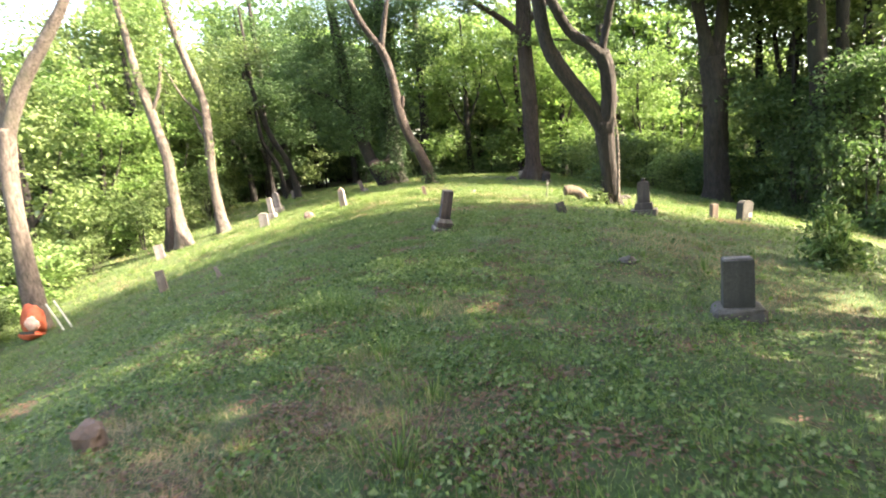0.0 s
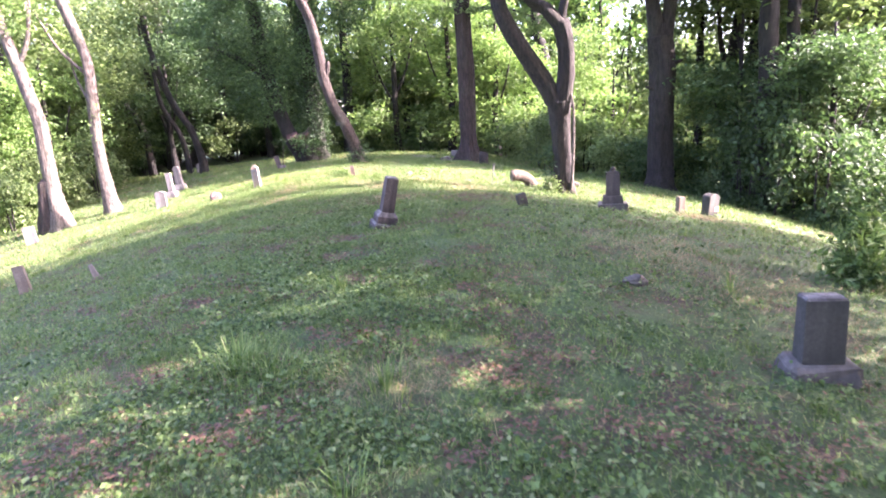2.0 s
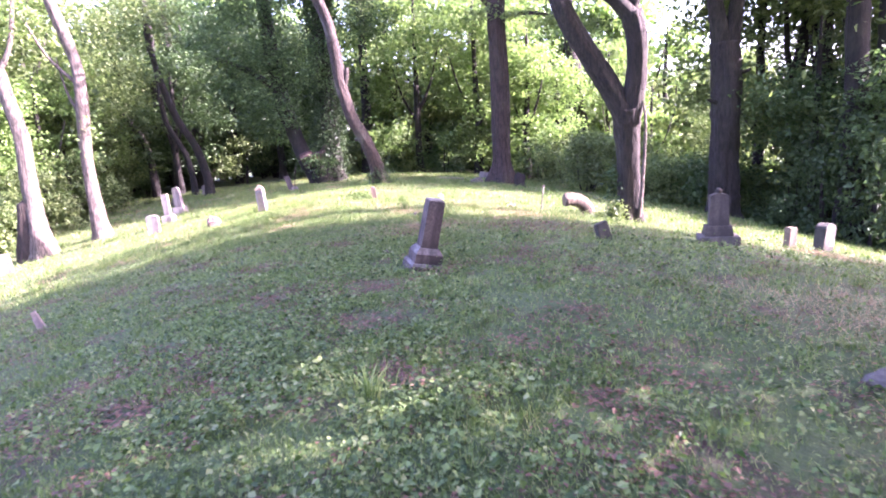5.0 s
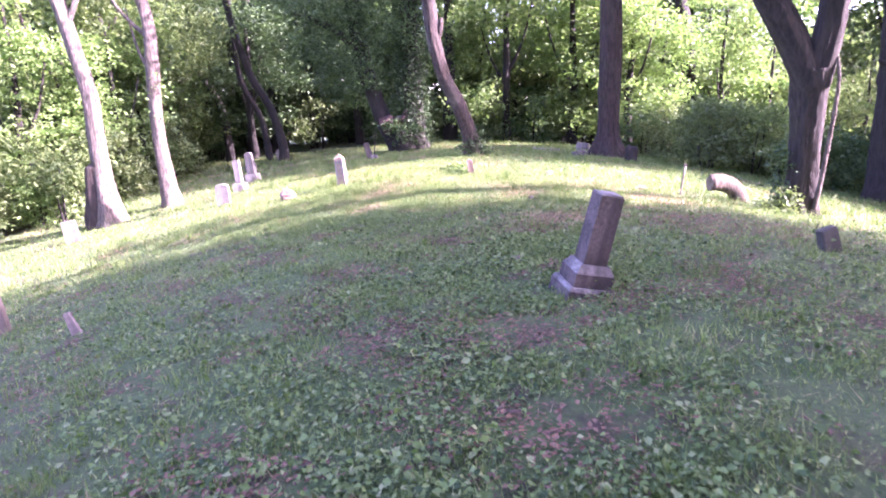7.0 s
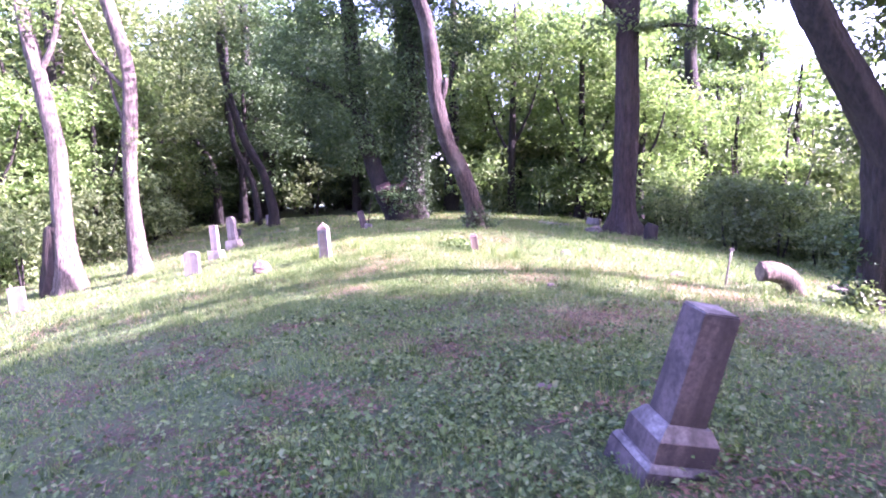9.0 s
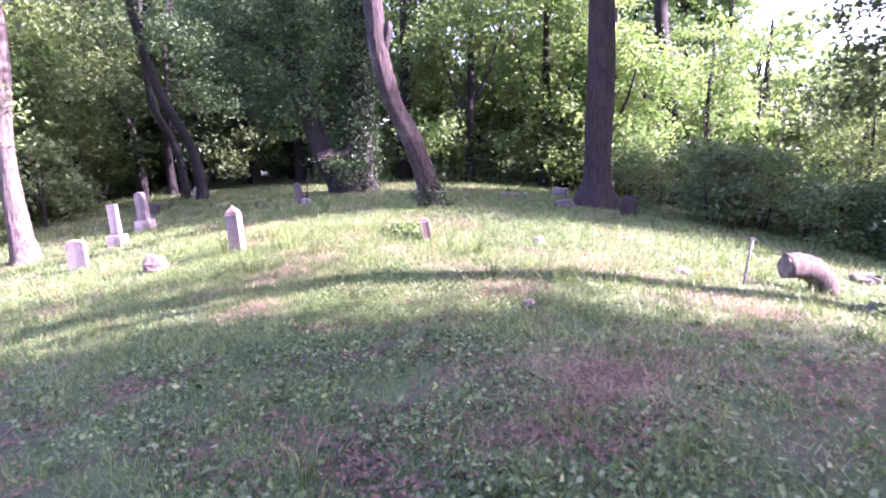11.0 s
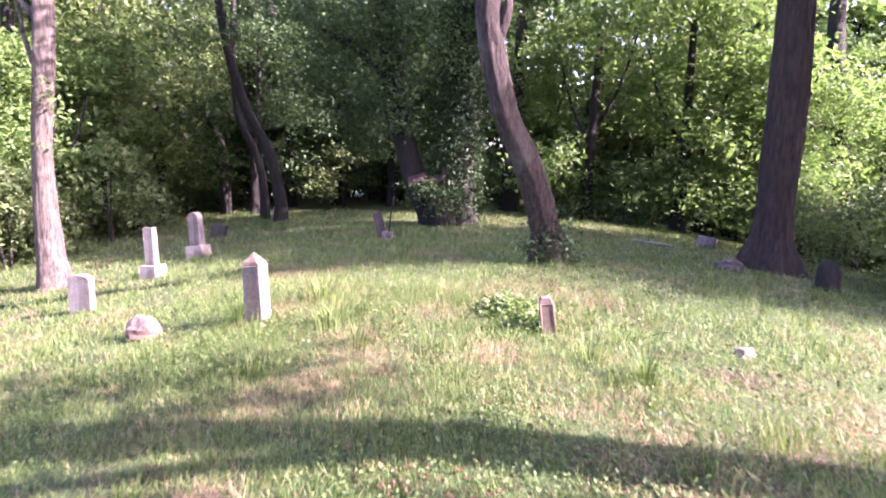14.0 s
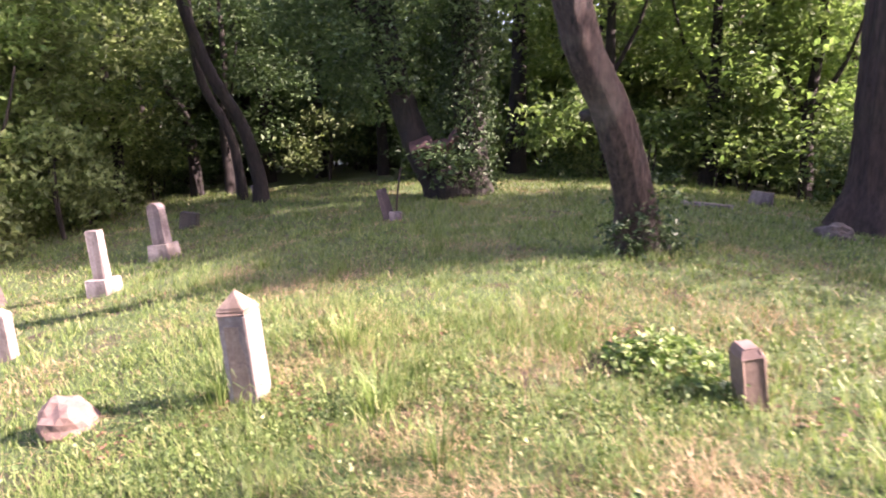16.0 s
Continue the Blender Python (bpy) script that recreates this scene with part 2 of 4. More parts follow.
def leaves(name, c, size, mat, flat=0.5, droop=0.25, aspect=0.55, r=rng):
    """Folded leaves at the points c."""
    n = len(c)
    nor = r.normal(0, 1, (n, 3)) * (1 - flat) + np.array([0, 0, 1.0]) * flat * 1.6
    nor /= np.linalg.norm(nor, axis=1, keepdims=True)
    ax = r.normal(0, 1, (n, 3))
    ax -= nor * (ax * nor).sum(1, keepdims=True)
    ax /= np.linalg.norm(ax, axis=1, keepdims=True)
    ax[:, 2] -= droop
    ax /= np.linalg.norm(ax, axis=1, keepdims=True)
    sd = np.cross(nor, ax)
    s = np.broadcast_to(np.asarray(size, float), (n,))[:, None] * r.uniform(0.65, 1.3, (n, 1))
    v = np.stack([c, c + ax * s * 0.5 + sd * s * aspect * 0.5 + nor * s * 0.12, c + ax * s, c + ax * s * 0.5 - sd * s * aspect * 0.5 + nor * s * 0.12], 1)
    return raw_mesh(name, v.reshape(-1, 3), np.arange(n * 4).reshape(n, 4), mat)


def sprays(blobs, count, per, spread, r):
    """Leaf places: twigs of leaves near the outside of several lumps (x, y, z, rx, ry, rz)."""
    b = np.array(blobs, float)
    vol = (b[:, 3] * b[:, 4] * b[:, 5]) ** 0.7
    pick = r.choice(len(b), count, p=vol / vol.sum())
    d = r.normal(0, 1, (count, 3))
    d /= np.linalg.norm(d, axis=1, keepdims=True)
    rad = r.uniform(0.25, 1.0, (count, 1)) ** 0.45
    c = b[pick, :3] + d * rad * b[pick, 3:] * r.uniform(0.85, 1.12, (count, 1))
    out = d.copy()
    out[:, 2] *= 0.3
    t = r.uniform(-1, 1, (count, per, 1))
    p = c[:, None] + out[:, None] * t * spread + r.normal(0, 1, (count, per, 3)) * np.array([spread, spread, spread * 0.4]) * 0.5
    p[..., 2] -= 0.3 * spread * t[..., 0] ** 2
    return p.reshape(-1, 3)


def random_blobs(n, spread, z0, z1, size, r):
    out = []
    for _ in range(n):
        a, q = r.uniform(0, 6.28), r.uniform(0, 1) ** 0.5
        z = r.uniform(z0, z1)
        k = spread * (1 - 0.45 * abs((z - z0) / (z1 - z0) - 0.4))
        s = size * r.uniform(0.7, 1.3)
        out.append((math.cos(a) * q * k, math.sin(a) * q * k, z, s, s, s * 0.7))
    return out


# ---- ground: one sheet to the horizon ----
def spaced(lo, hi, step, far):
    a = list(np.arange(lo, hi + step / 2, step))
    g, s = [], step
    x = 0.0
    while x < far:
        s *= 1.25
        x += s
        g.append(x)
    return np.array([lo - v for v in reversed(g)] + a + [hi + v for v in g])


def build_ground():
    xs, ys = spaced(-17, 15, 0.2, 900), spaced(-9, 33, 0.2, 900)
    gx, gy = np.meshgrid(xs, ys, indexing="ij")
    gz = height(gx, gy)
    near = (np.abs(gx) < 18) & (gy > -10) & (gy < 34)
    gz = gz + near * rng.normal(0, 0.008, gz.shape)
    idx = np.arange(gx.size).reshape(gx.shape)
    q = np.stack([idx[:-1, :-1], idx[1:, :-1], idx[1:, 1:], idx[:-1, 1:]], -1).reshape(-1, 4)
    me = raw_mesh("ground", np.stack([gx, gy, gz], -1).reshape(-1, 3), q, SOIL, True)
    tagged(new("ground", me), "grassy knoll with weedy turf, bare soil and dry patches", "ground", kind="structure")


build_ground()


# ---- trees ----
def tree_base(name, base, label, group=""):
    return thing(name, base[0], base[1], label, "tree", group)


def limb(tree, name, pts, mat, origin, **kw):
    rel = [(x - origin[0], y - origin[1], z - origin[2], r) for x, y, z, r in pts]
    return part(name, tube(name, rel, mat, **kw), tree)


def crown(tree, blobs, origin, count, per, spread, size, mat, seed, label="", name="crown"):
    r = np.random.default_rng(seed)
    rel = [(x - origin[0], y - origin[1], z - origin[2], a, b, c) for x, y, z, a, b, c in blobs]
    return part(name, leaves(name, sprays(rel, count, per, spread, r), size, mat, r=r), tree, label)


def org(p):
    return (p[0], p[1], hz(p[0], p[1]))


def crooked_tree():
    pts = [(-2.07, 18.3, 0.2, 0.31), (-2.14, 18.2, 0.6, 0.235), (-2.2, 18.1, 1.0, 0.2), (-2.33, 17.95, 1.45, 0.195), (-2.52, 17.8, 1.95, 0.19), (-2.75, 17.65, 2.4, 0.18),
           (-2.91, 17.5, 3.0, 0.17), (-3.0, 17.4, 3.5, 0.165), (-3.06, 17.3, 4.2, 0.16), (-3.19, 17.1, 5.1, 0.155), (-3.45, 17.0, 5.8, 0.15)]
    o = org(pts[0])
    t = tree_base("crooked_tree", pts[0], "crooked leaning tree with scaly grey-brown bark and a bare lower trunk", "tree")
    stem = limb(t, "trunk", pts, BARK_CROOK, o, flare=0.5, seed=1, lumps=0.07, seg=36, step=0.1, ridge=0.025)
    limb(t, "limb", [(-3.4, 17.05, 5.7, 0.14), (-3.85, 16.8, 6.4, 0.11), (-4.2, 16.6, 7.2, 0.1), (-4.7, 16.4, 8.8, 0.06)], BARK_CROOK, o, seed=2)
    limb(t, "limb", [(-3.35, 17.05, 5.6, 0.11), (-3.15, 16.9, 6.4, 0.09), (-2.9, 16.8, 7.5, 0.07), (-2.95, 16.9, 9.0, 0.04)], BARK_CROOK, o, seed=3)
    limb(t, "branch_stub", [(-2.97, 17.45, 3.3, 0.1), (-2.82, 17.38, 3.6, 0.08), (-2.77, 17.35, 3.88, 0.05)], BARK_CROOK, o, seed=4, step=0.1)
    limb(t, "branch_stub", [(-2.48, 17.85, 1.82, 0.1), (-2.66, 17.87, 1.84, 0.07), (-2.77, 17.88, 1.82, 0.05)], BARK_DARK, o, seed=5, step=0.1)
    crown(t, [(-3.6, 18.5, 10, 2.0, 1.6, 1.0), (-4.6, 19.5, 9.2, 1.6, 1.4, 0.9)], o, 110, 18, 0.5, 0.16, LEAF, 11)
    crown(stem, [(-2.0, 18.1, 0.5, 0.5, 0.35, 0.22), (-1.9, 18.0, 0.95, 0.16, 0.2, 0.5), (-2.2, 18.0, 0.7, 0.3, 0.3, 0.3)], o, 110, 10, 0.1, 0.075, LEAF_IVY, 12, "ivy round the foot", "ivy")


def forked_tree():
    o = org((4.16, 13.1))
    t = tree_base("forked_tree", o, "dark-barked tree forked low into two leaning stems", "tree")
    stem = limb(t, "trunk", [(4.16, 13.12, -0.55, 0.36), (4.15, 13.08, -0.2, 0.28), (4.09, 12.9, 0.7, 0.24), (4.01, 12.71, 1.66, 0.26), (3.99, 12.63, 2.1, 0.3)], BARK_DARK, o, flare=0.3, seed=6, lumps=0.1, seg=40, step=0.1, ridge=0.04)
    limb(t, "stem", [(4.0, 12.63, 1.8, 0.25), (3.64, 12.55, 2.46, 0.23), (3.1, 12.39, 3.25, 0.21), (2.63, 12.24, 4.0, 0.21), (2.4, 12.1, 4.7, 0.19), (2.2, 11.6, 6.5, 0.16), (2.0, 11.0, 9.0, 0.1)], BARK_DARK, o, seed=7, seg=32, step=0.12, ridge=0.04)
    limb(t, "stem", [(4.02, 12.63, 1.8, 0.25), (4.14, 12.5, 2.69, 0.22), (4.1, 12.35, 3.44, 0.21), (3.95, 12.24, 4.0, 0.21)], BARK_DARK, o, seed=8, seg=32, step=0.12, ridge=0.04)
    limb(t, "limb", [(3.97, 12.25, 3.9, 0.19), (3.58, 12.18, 4.3, 0.17), (3.1, 12.1, 4.65, 0.15), (2.4, 11.4, 6.0, 0.12), (2.0, 10.6, 8.0, 0.08)], BARK_DARK, o, seed=9)
    limb(t, "limb", [(3.97, 12.25, 3.9, 0.14), (4.06, 12.17, 4.4, 0.11), (4.4, 11.6, 5.8, 0.09), (5.4, 10.6, 7.8, 0.07), (7.4, 10.0, 8.8, 0.04), (9.4, 9.7, 9.2, 0.02)], BARK_DARK, o, seed=10)
    # Clumps overhead and right of the stems are unseen, added to shade the turf.
    crown(t, [(2.4, 9.8, 9.0, 2.2, 1.6, 1.3), (4.6, 9.2, 9.4, 2.2, 1.6, 1.2), (1.4, 8.8, 10.4, 2.0, 1.5, 1.2), (6.3, 9.7, 8.8, 1.6, 0.8, 0.7), (8.1, 9.9, 8.9, 1.5, 0.8, 0.7), (9.6, 9.6, 9.2, 1.2, 0.8, 0.6), (5.4, 12.3, 6.9, 1.2, 0.6, 0.5), (4.0, 12.5, 7.3, 1.3, 0.6, 0.5), (2.4, 12.7, 7.3, 1.2, 0.6, 0.5), (9.7, 9.6, 7.0, 1.1, 0.7, 0.6), (10.9, 9.7, 7.0, 1.1, 0.7, 0.6), (11.8, 10.0, 6.7, 1.0, 0.6, 0.5)], o, 700, 20, 0.5, 0.16, LEAF, 13)
    # Unseen limb, added to carry the shading clumps.
    limb(t, "limb", [(8.4, 9.85, 9.0, 0.045), (9.8, 9.6, 8.0, 0.035), (11.4, 9.8, 7.0, 0.02)], BARK_DARK, o, seed=16, seg=8)
    limb(stem, "vine", [(4.32, 12.85, -0.3, 0.045), (4.34, 12.62, 0.8, 0.04), (4.3, 12.38, 1.9, 0.03), (4.2, 12.45, 2.5, 0.015)], BARK_PALE, o, seed=15, seg=6)
    crown(stem, [(3.75, 12.95, 0.3, 0.2, 0.2, 0.8)], o, 30, 10, 0.14, 0.1, LEAF_IVY, 14, "vine on the trunk", "ivy")


def straight_tree():
    o = org((1.69, 21.2))
    t = tree_base("straight_tree", (2.0, 22.7), "tall straight tree with furrowed red-brown bark", "tree")
    t.scale = (1.1, 1.1, 1.1)
    limb(t, "trunk", [(1.66, 21.2, 0.0, 0.54), (1.68, 21.2, 0.35, 0.43), (1.7, 21.2, 0.9, 0.3), (1.7, 21.2, 2.2, 0.325), (1.7, 21.2, 3.37, 0.315), (1.67, 21.2, 4.52, 0.305),
                      (1.66, 21.2, 5.6, 0.3), (1.7, 21.3, 8, 0.26), (1.6, 21.4, 12, 0.2)], BARK_BROWN, o, flare=0.4, seed=20, seg=48, step=0.12, lumps=0.05, ridge=0.035)
    limb(t, "limb", [(1.6, 21.2, 5.9, 0.16), (0.7, 20.9, 6.7, 0.12), (-0.4, 20.4, 7.4, 0.08)], BARK_BROWN, o, seed=21)
    limb(t, "limb", [(1.75, 21.2, 6.4, 0.15), (2.8, 21.0, 7.2, 0.11), (3.8, 20.4, 7.8, 0.07)], BARK_BROWN, o, seed=22)
    # High clumps out of view are added to keep skylight off the crest.
    crown(t, [(1.6, 21.6, 10, 3.2, 2.4, 2.4), (-0.6, 20.6, 7.6, 1.3, 1.0, 0.7), (3.6, 20.6, 7.9, 1.4, 1.0, 0.8), (1.0, 20.6, 5.6, 0.5, 0.4, 0.35), (4.6, 20.4, 6.6, 1.3, 0.9, 0.5), (3.0, 20.8, 8.8, 1.8, 1.2, 1.0), (0.0, 24.0, 10.2, 3.0, 2.6, 1.3), (3.6, 25.0, 10.0, 2.6, 2.4, 1.3), (-2.2, 22.8, 10.6, 2.2, 1.6, 1.2)], o, 1900, 20, 0.5, 0.16, LEAF, 23)
    crown(t, [(2.5, 20.7, 5.6, 0.6, 0.4, 0.25), (3.4, 20.6, 5.3, 0.8, 0.5, 0.3), (4.4, 20.4, 4.95, 0.7, 0.5, 0.3)], o, 75, 18, 0.22, 0.12, LEAF, 24, "leafy low bough", "bough_leaves")
    limb(t, "limb", [(1.75, 21.2, 5.6, 0.09), (2.7, 20.8, 5.6, 0.06), (3.6, 20.6, 5.4, 0.04), (4.5, 20.4, 5.0, 0.015)], BARK_BROWN, o, seed=19, seg=8)


def shade_tree():
    o = org((9.2, 20.0))
    t = tree_base("dark_tree", o, "thick dark tree forked above head height", "tree")
    limb(t, "trunk", [(9.19, 20, -1.5, 0.7), (9.19, 20, -1.2, 0.57), (9.23, 20, -0.44, 0.47), (9.23, 20, 1.17, 0.44), (9.25, 20, 3.12, 0.45), (9.18, 20, 4.4, 0.45)], BARK_DARK, o, flare=0.3, seed=24, seg=40, step=0.12, lumps=0.09, ridge=0.035)
    limb(t, "stem", [(9.12, 20, 4.1, 0.33), (8.91, 20, 5.23, 0.27), (8.7, 20, 6.3, 0.24), (8.4, 20.3, 9, 0.16)], BARK_DARK, o, seed=25)
    limb(t, "stem", [(9.24, 20, 4.1, 0.33), (9.45, 20, 5.1, 0.25), (9.6, 20, 6.3, 0.22), (10, 20.2, 9, 0.15)], BARK_DARK, o, seed=26)
    for z, a in ((1.6, 1.0), (2.4, 2.6), (3.3, 0.2)):
        limb(t, "branch_stub", [(9.2, 19.9, z, 0.09), (9.2 + 0.6 * math.cos(a), 19.8, z + 0.15, 0.06), (9.2 + 0.75 * math.cos(a), 19.75, z + 0.2, 0.03)], BARK_DARK, o, step=0.1, seed=int(z * 10))
    # Many clumps sit out of view, added to cast shade on the crest.
    crown(t, [(8.2, 20.6, 10.5, 2.6, 2.0, 1.8), (10.6, 20.6, 10.5, 2.6, 2.0, 1.8), (9.0, 21.5, 12.5, 3.2, 2.6, 2.0), (8.6, 23.0, 9.6, 2.6, 1.8, 1.6), (6.6, 21.0, 9.0, 1.6, 1.4, 1.0), (9.4, 18.4, 10.8, 1.4, 0.9, 0.9), (9.6, 18.5, 9.4, 1.3, 0.9, 0.8), (11.0, 18.4, 9.2, 1.4, 0.9, 0.9), (12.1, 18.4, 8.2, 1.2, 0.9, 0.8), (7.6, 17.5, 9.2, 1.3, 0.8, 0.8), (9.2, 17.4, 10.6, 1.5, 0.8, 0.8), (11.2, 17.3, 11.8, 1.6, 0.8, 0.9), (9.5, 18.2, 6.9, 1.4, 0.8, 0.6), (8.0, 18.4, 7.1, 1.3, 0.8, 0.6), (10.9, 18.0, 7.0, 1.3, 0.8, 0.6), (7.0, 19.6, 7.7, 1.5, 1.0, 0.7), (5.4, 19.4, 8.1, 1.6, 1.0, 0.7), (10.6, 22.2, 7.4, 1.9, 1.5, 0.9), (8.2, 22.8, 7.8, 1.6, 1.3, 0.8), (12.4, 21.4, 7.2, 1.8, 1.4, 0.9), (10.8, 24.6, 7.6, 1.8, 1.4, 0.9)], o, 2400, 20, 0.5, 0.18, LEAF, 27)


def pale_trees():
    o = org((-11.55, 19.0))
    t = tree_base("pale_tree", o, "slender pale-barked tree in sunlight at the slope's edge", "tree")
    limb(t, "trunk", [(-11.53, 19, -1.3, 0.42), (-11.55, 19, -0.9, 0.32), (-11.64, 19, -0.27, 0.24), (-11.71, 19, 0.67, 0.2), (-11.75, 19, 1.91, 0.18), (-11.67, 19, 3.44, 0.18), (-11.69, 19, 4.64, 0.17),
                      (-12.11, 19, 6.13, 0.17), (-12.5, 19, 7.5, 0.14), (-12.9, 19, 9.5, 0.09)], BARK_PALE, o, flare=0.3, seed=30, seg=28, step=0.12, ridge=0.03)
    limb(t, "limb", [(-11.7, 19, 4.0, 0.07), (-12.5, 18.9, 4.9, 0.05), (-13.1, 18.8, 6.2, 0.03)], BARK_PALE, o, seed=31)
    limb(t, "limb", [(-11.75, 19, 3.0, 0.05), (-12.1, 19, 3.8, 0.04), (-12.3, 19, 4.9, 0.02)], BARK_PALE, o, seed=32)
    crown(t, [(-12.4, 19, 9, 1.8, 1.4, 1.2), (-13.2, 18.8, 7, 1.0, 0.8, 0.6), (-11.7, 19, 2.4, 0.35, 0.35, 0.9)], o, 130, 16, 0.35, 0.13, LEAF_SUNLIT, 33)
    o = org((-12.94, 18.0))
    t = tree_base("pale_tree", o, "leaning pale-barked tree with a dead snag at its foot", "tree")
    limb(t, "trunk", [(-12.88, 18, -1.8, 0.6), (-12.94, 18, -1.4, 0.46), (-13.01, 18, -0.65, 0.32), (-13.06, 18, 0.1, 0.26), (-13.09, 18, 1.44, 0.22), (-13.1, 18, 2.47, 0.21), (-13.35, 18, 3.63, 0.2),
                      (-13.57, 18, 4.64, 0.19), (-13.79, 18, 5.5, 0.17), (-14.0, 18, 6.8, 0.15), (-14.3, 18, 9, 0.1)], BARK_PALE, o, flare=0.4, seed=34, seg=28, step=0.12, ridge=0.03)
    limb(t, "limb", [(-13.5, 18, 4.3, 0.09), (-13.0, 18, 5.2, 0.07), (-12.7, 18, 6.6, 0.05)], BARK_PALE, o, seed=35)
    limb(t, "snag", [(-13.5, 17.95, -1.8, 0.36), (-13.42, 17.95, -1.2, 0.3), (-13.28, 17.95, -0.4, 0.28), (-13.2, 17.95, 0.35, 0.22), (-13.22, 17.95, 0.5, 0.08)], BARK_BROWN, o, seed=36, lumps=0.2, seg=16)
    crown(t, [(-14.0, 18, 8.4, 1.7, 1.4, 1.2), (-13.0, 17.8, 5.9, 0.9, 0.7, 0.7), (-13.7, 18, 4.6, 0.5, 0.5, 0.6)], o, 120, 16, 0.35, 0.13, LEAF_SUNLIT, 37)


def slope_tree():
    o = org((-14.0, 11.0))
    t = tree_base("slope_tree", o, "thin tree with two curving stems on the slope", "tree")
    limb(t, "trunk", [(-14.0, 11, -3.3, 0.5), (-14.05, 11, -2.5, 0.37), (-14.13, 11, -0.18, 0.27), (-14.1, 11, 1.94, 0.25), (-13.86, 11, 3.5, 0.25)], BARK_PALE, o, flare=0.3, seed=38)
    limb(t, "stem", [(-13.88, 11, 3.3, 0.22), (-13.07, 11, 4.73, 0.2), (-11.81, 11, 6.21, 0.17), (-11.1, 11, 7.2, 0.14), (-10.6, 11, 9, 0.08)], BARK_PALE, o, seed=39)
    limb(t, "stem", [(-13.88, 11, 3.3, 0.18), (-13.95, 11, 4.64, 0.15), (-14.2, 11, 7, 0.1)], BARK_PALE, o, seed=40)
    crown(t, [(-11.0, 11.4, 10, 1.8, 1.5, 1.2), (-14.4, 11, 7.5, 1.4, 1.2, 1.0)], o, 130, 16, 0.4, 0.14, LEAF, 41)


def twin_tree():
    o = org((-5.4, 26.0))
    t = tree_base("ivy_tree", o, "old twin-stemmed tree, one stem broken open, the other cloaked in ivy", "tree")
    stem = limb(t, "trunk", [(-4.98, 26, 0.1, 0.5), (-5.03, 26, 0.5, 0.42), (-5.1, 26, 1.78, 0.38), (-5.14, 26, 3.32, 0.36), (-5.19, 26, 4.82, 0.35), (-5.24, 26, 6.5, 0.33), (-5.2, 26, 11, 0.2)], BARK_SHADED, o, flare=0.3, seed=50)
    limb(t, "trunk", [(-5.8, 26, 0.1, 0.42), (-5.9, 26, 0.5, 0.37), (-6.3, 26, 1.25, 0.36), (-6.64, 26, 2.19, 0.33), (-7.06, 26, 3.58, 0.32), (-7.29, 26, 5.11, 0.31), (-7.5, 26, 6.5, 0.3), (-7.8, 26, 11, 0.18)], BARK_SHADED, o, seed=51)
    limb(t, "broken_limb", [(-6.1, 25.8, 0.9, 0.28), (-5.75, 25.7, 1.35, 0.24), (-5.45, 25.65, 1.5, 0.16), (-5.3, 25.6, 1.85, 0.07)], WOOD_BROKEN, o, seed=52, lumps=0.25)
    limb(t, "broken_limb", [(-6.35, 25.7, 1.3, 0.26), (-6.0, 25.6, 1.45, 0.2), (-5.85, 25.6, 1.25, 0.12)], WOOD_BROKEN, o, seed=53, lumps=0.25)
    limb(t, "root", [(-5.6, 25.7, 1.0, 0.3), (-5.5, 25.5, 0.5, 0.32), (-5.4, 25.4, 0.2, 0.3)], BARK_SHADED, o, seed=54, lumps=0.25)
    r = np.random.default_rng(55)
    n = 14000
    z = r.uniform(0.45, 9, n)
    a = r.uniform(0, 6.28, n)
    q = 0.4 + np.abs(r.normal(0, 0.18, n))
    c = np.stack([-5.15 - 0.015 * z + np.cos(a) * q - o[0], 26 + np.sin(a) * q - o[1], z - o[2]], 1)
    part("ivy", leaves("ivy", c, 0.115, LEAF_IVY, flat=0.2, r=r), stem, "dark ivy wrapped round the stem")
    limb(t, "limb", [(-7.1, 26, 4.0, 0.16), (-8.2, 25.7, 5.0, 0.12), (-9.6, 25.5, 5.6, 0.07)], BARK_DARK, o, seed=57)
    crown(t, [(-8.6, 25.2, 6.4, 2.2, 1.8, 1.5), (-7.5, 25, 8.6, 2.8, 2, 1.6), (-8.9, 25.4, 4.4, 1.3, 1.0, 0.8), (-5, 26.5, 9.5, 2.8, 2.2, 1.6),
              (-6.6, 25.3, 5.4, 1.1, 0.8, 0.9), (-8.0, 27.0, 3.2, 1.3, 1.0, 1.2), (-3.6, 26.2, 7.2, 1.5, 1.2, 1.0), (-7.0, 25.0, 4.1, 1.0, 0.5, 0.9), (-5.5, 25.0, 5.2, 0.9, 0.5, 1.2), (-6.9, 25.2, 3.0, 0.6, 0.4, 0.5), (-4.2, 28.0, 10.4, 2.8, 2.2, 1.3)], o, 2000, 20, 0.5, 0.14, LEAF_SHADED, 56)


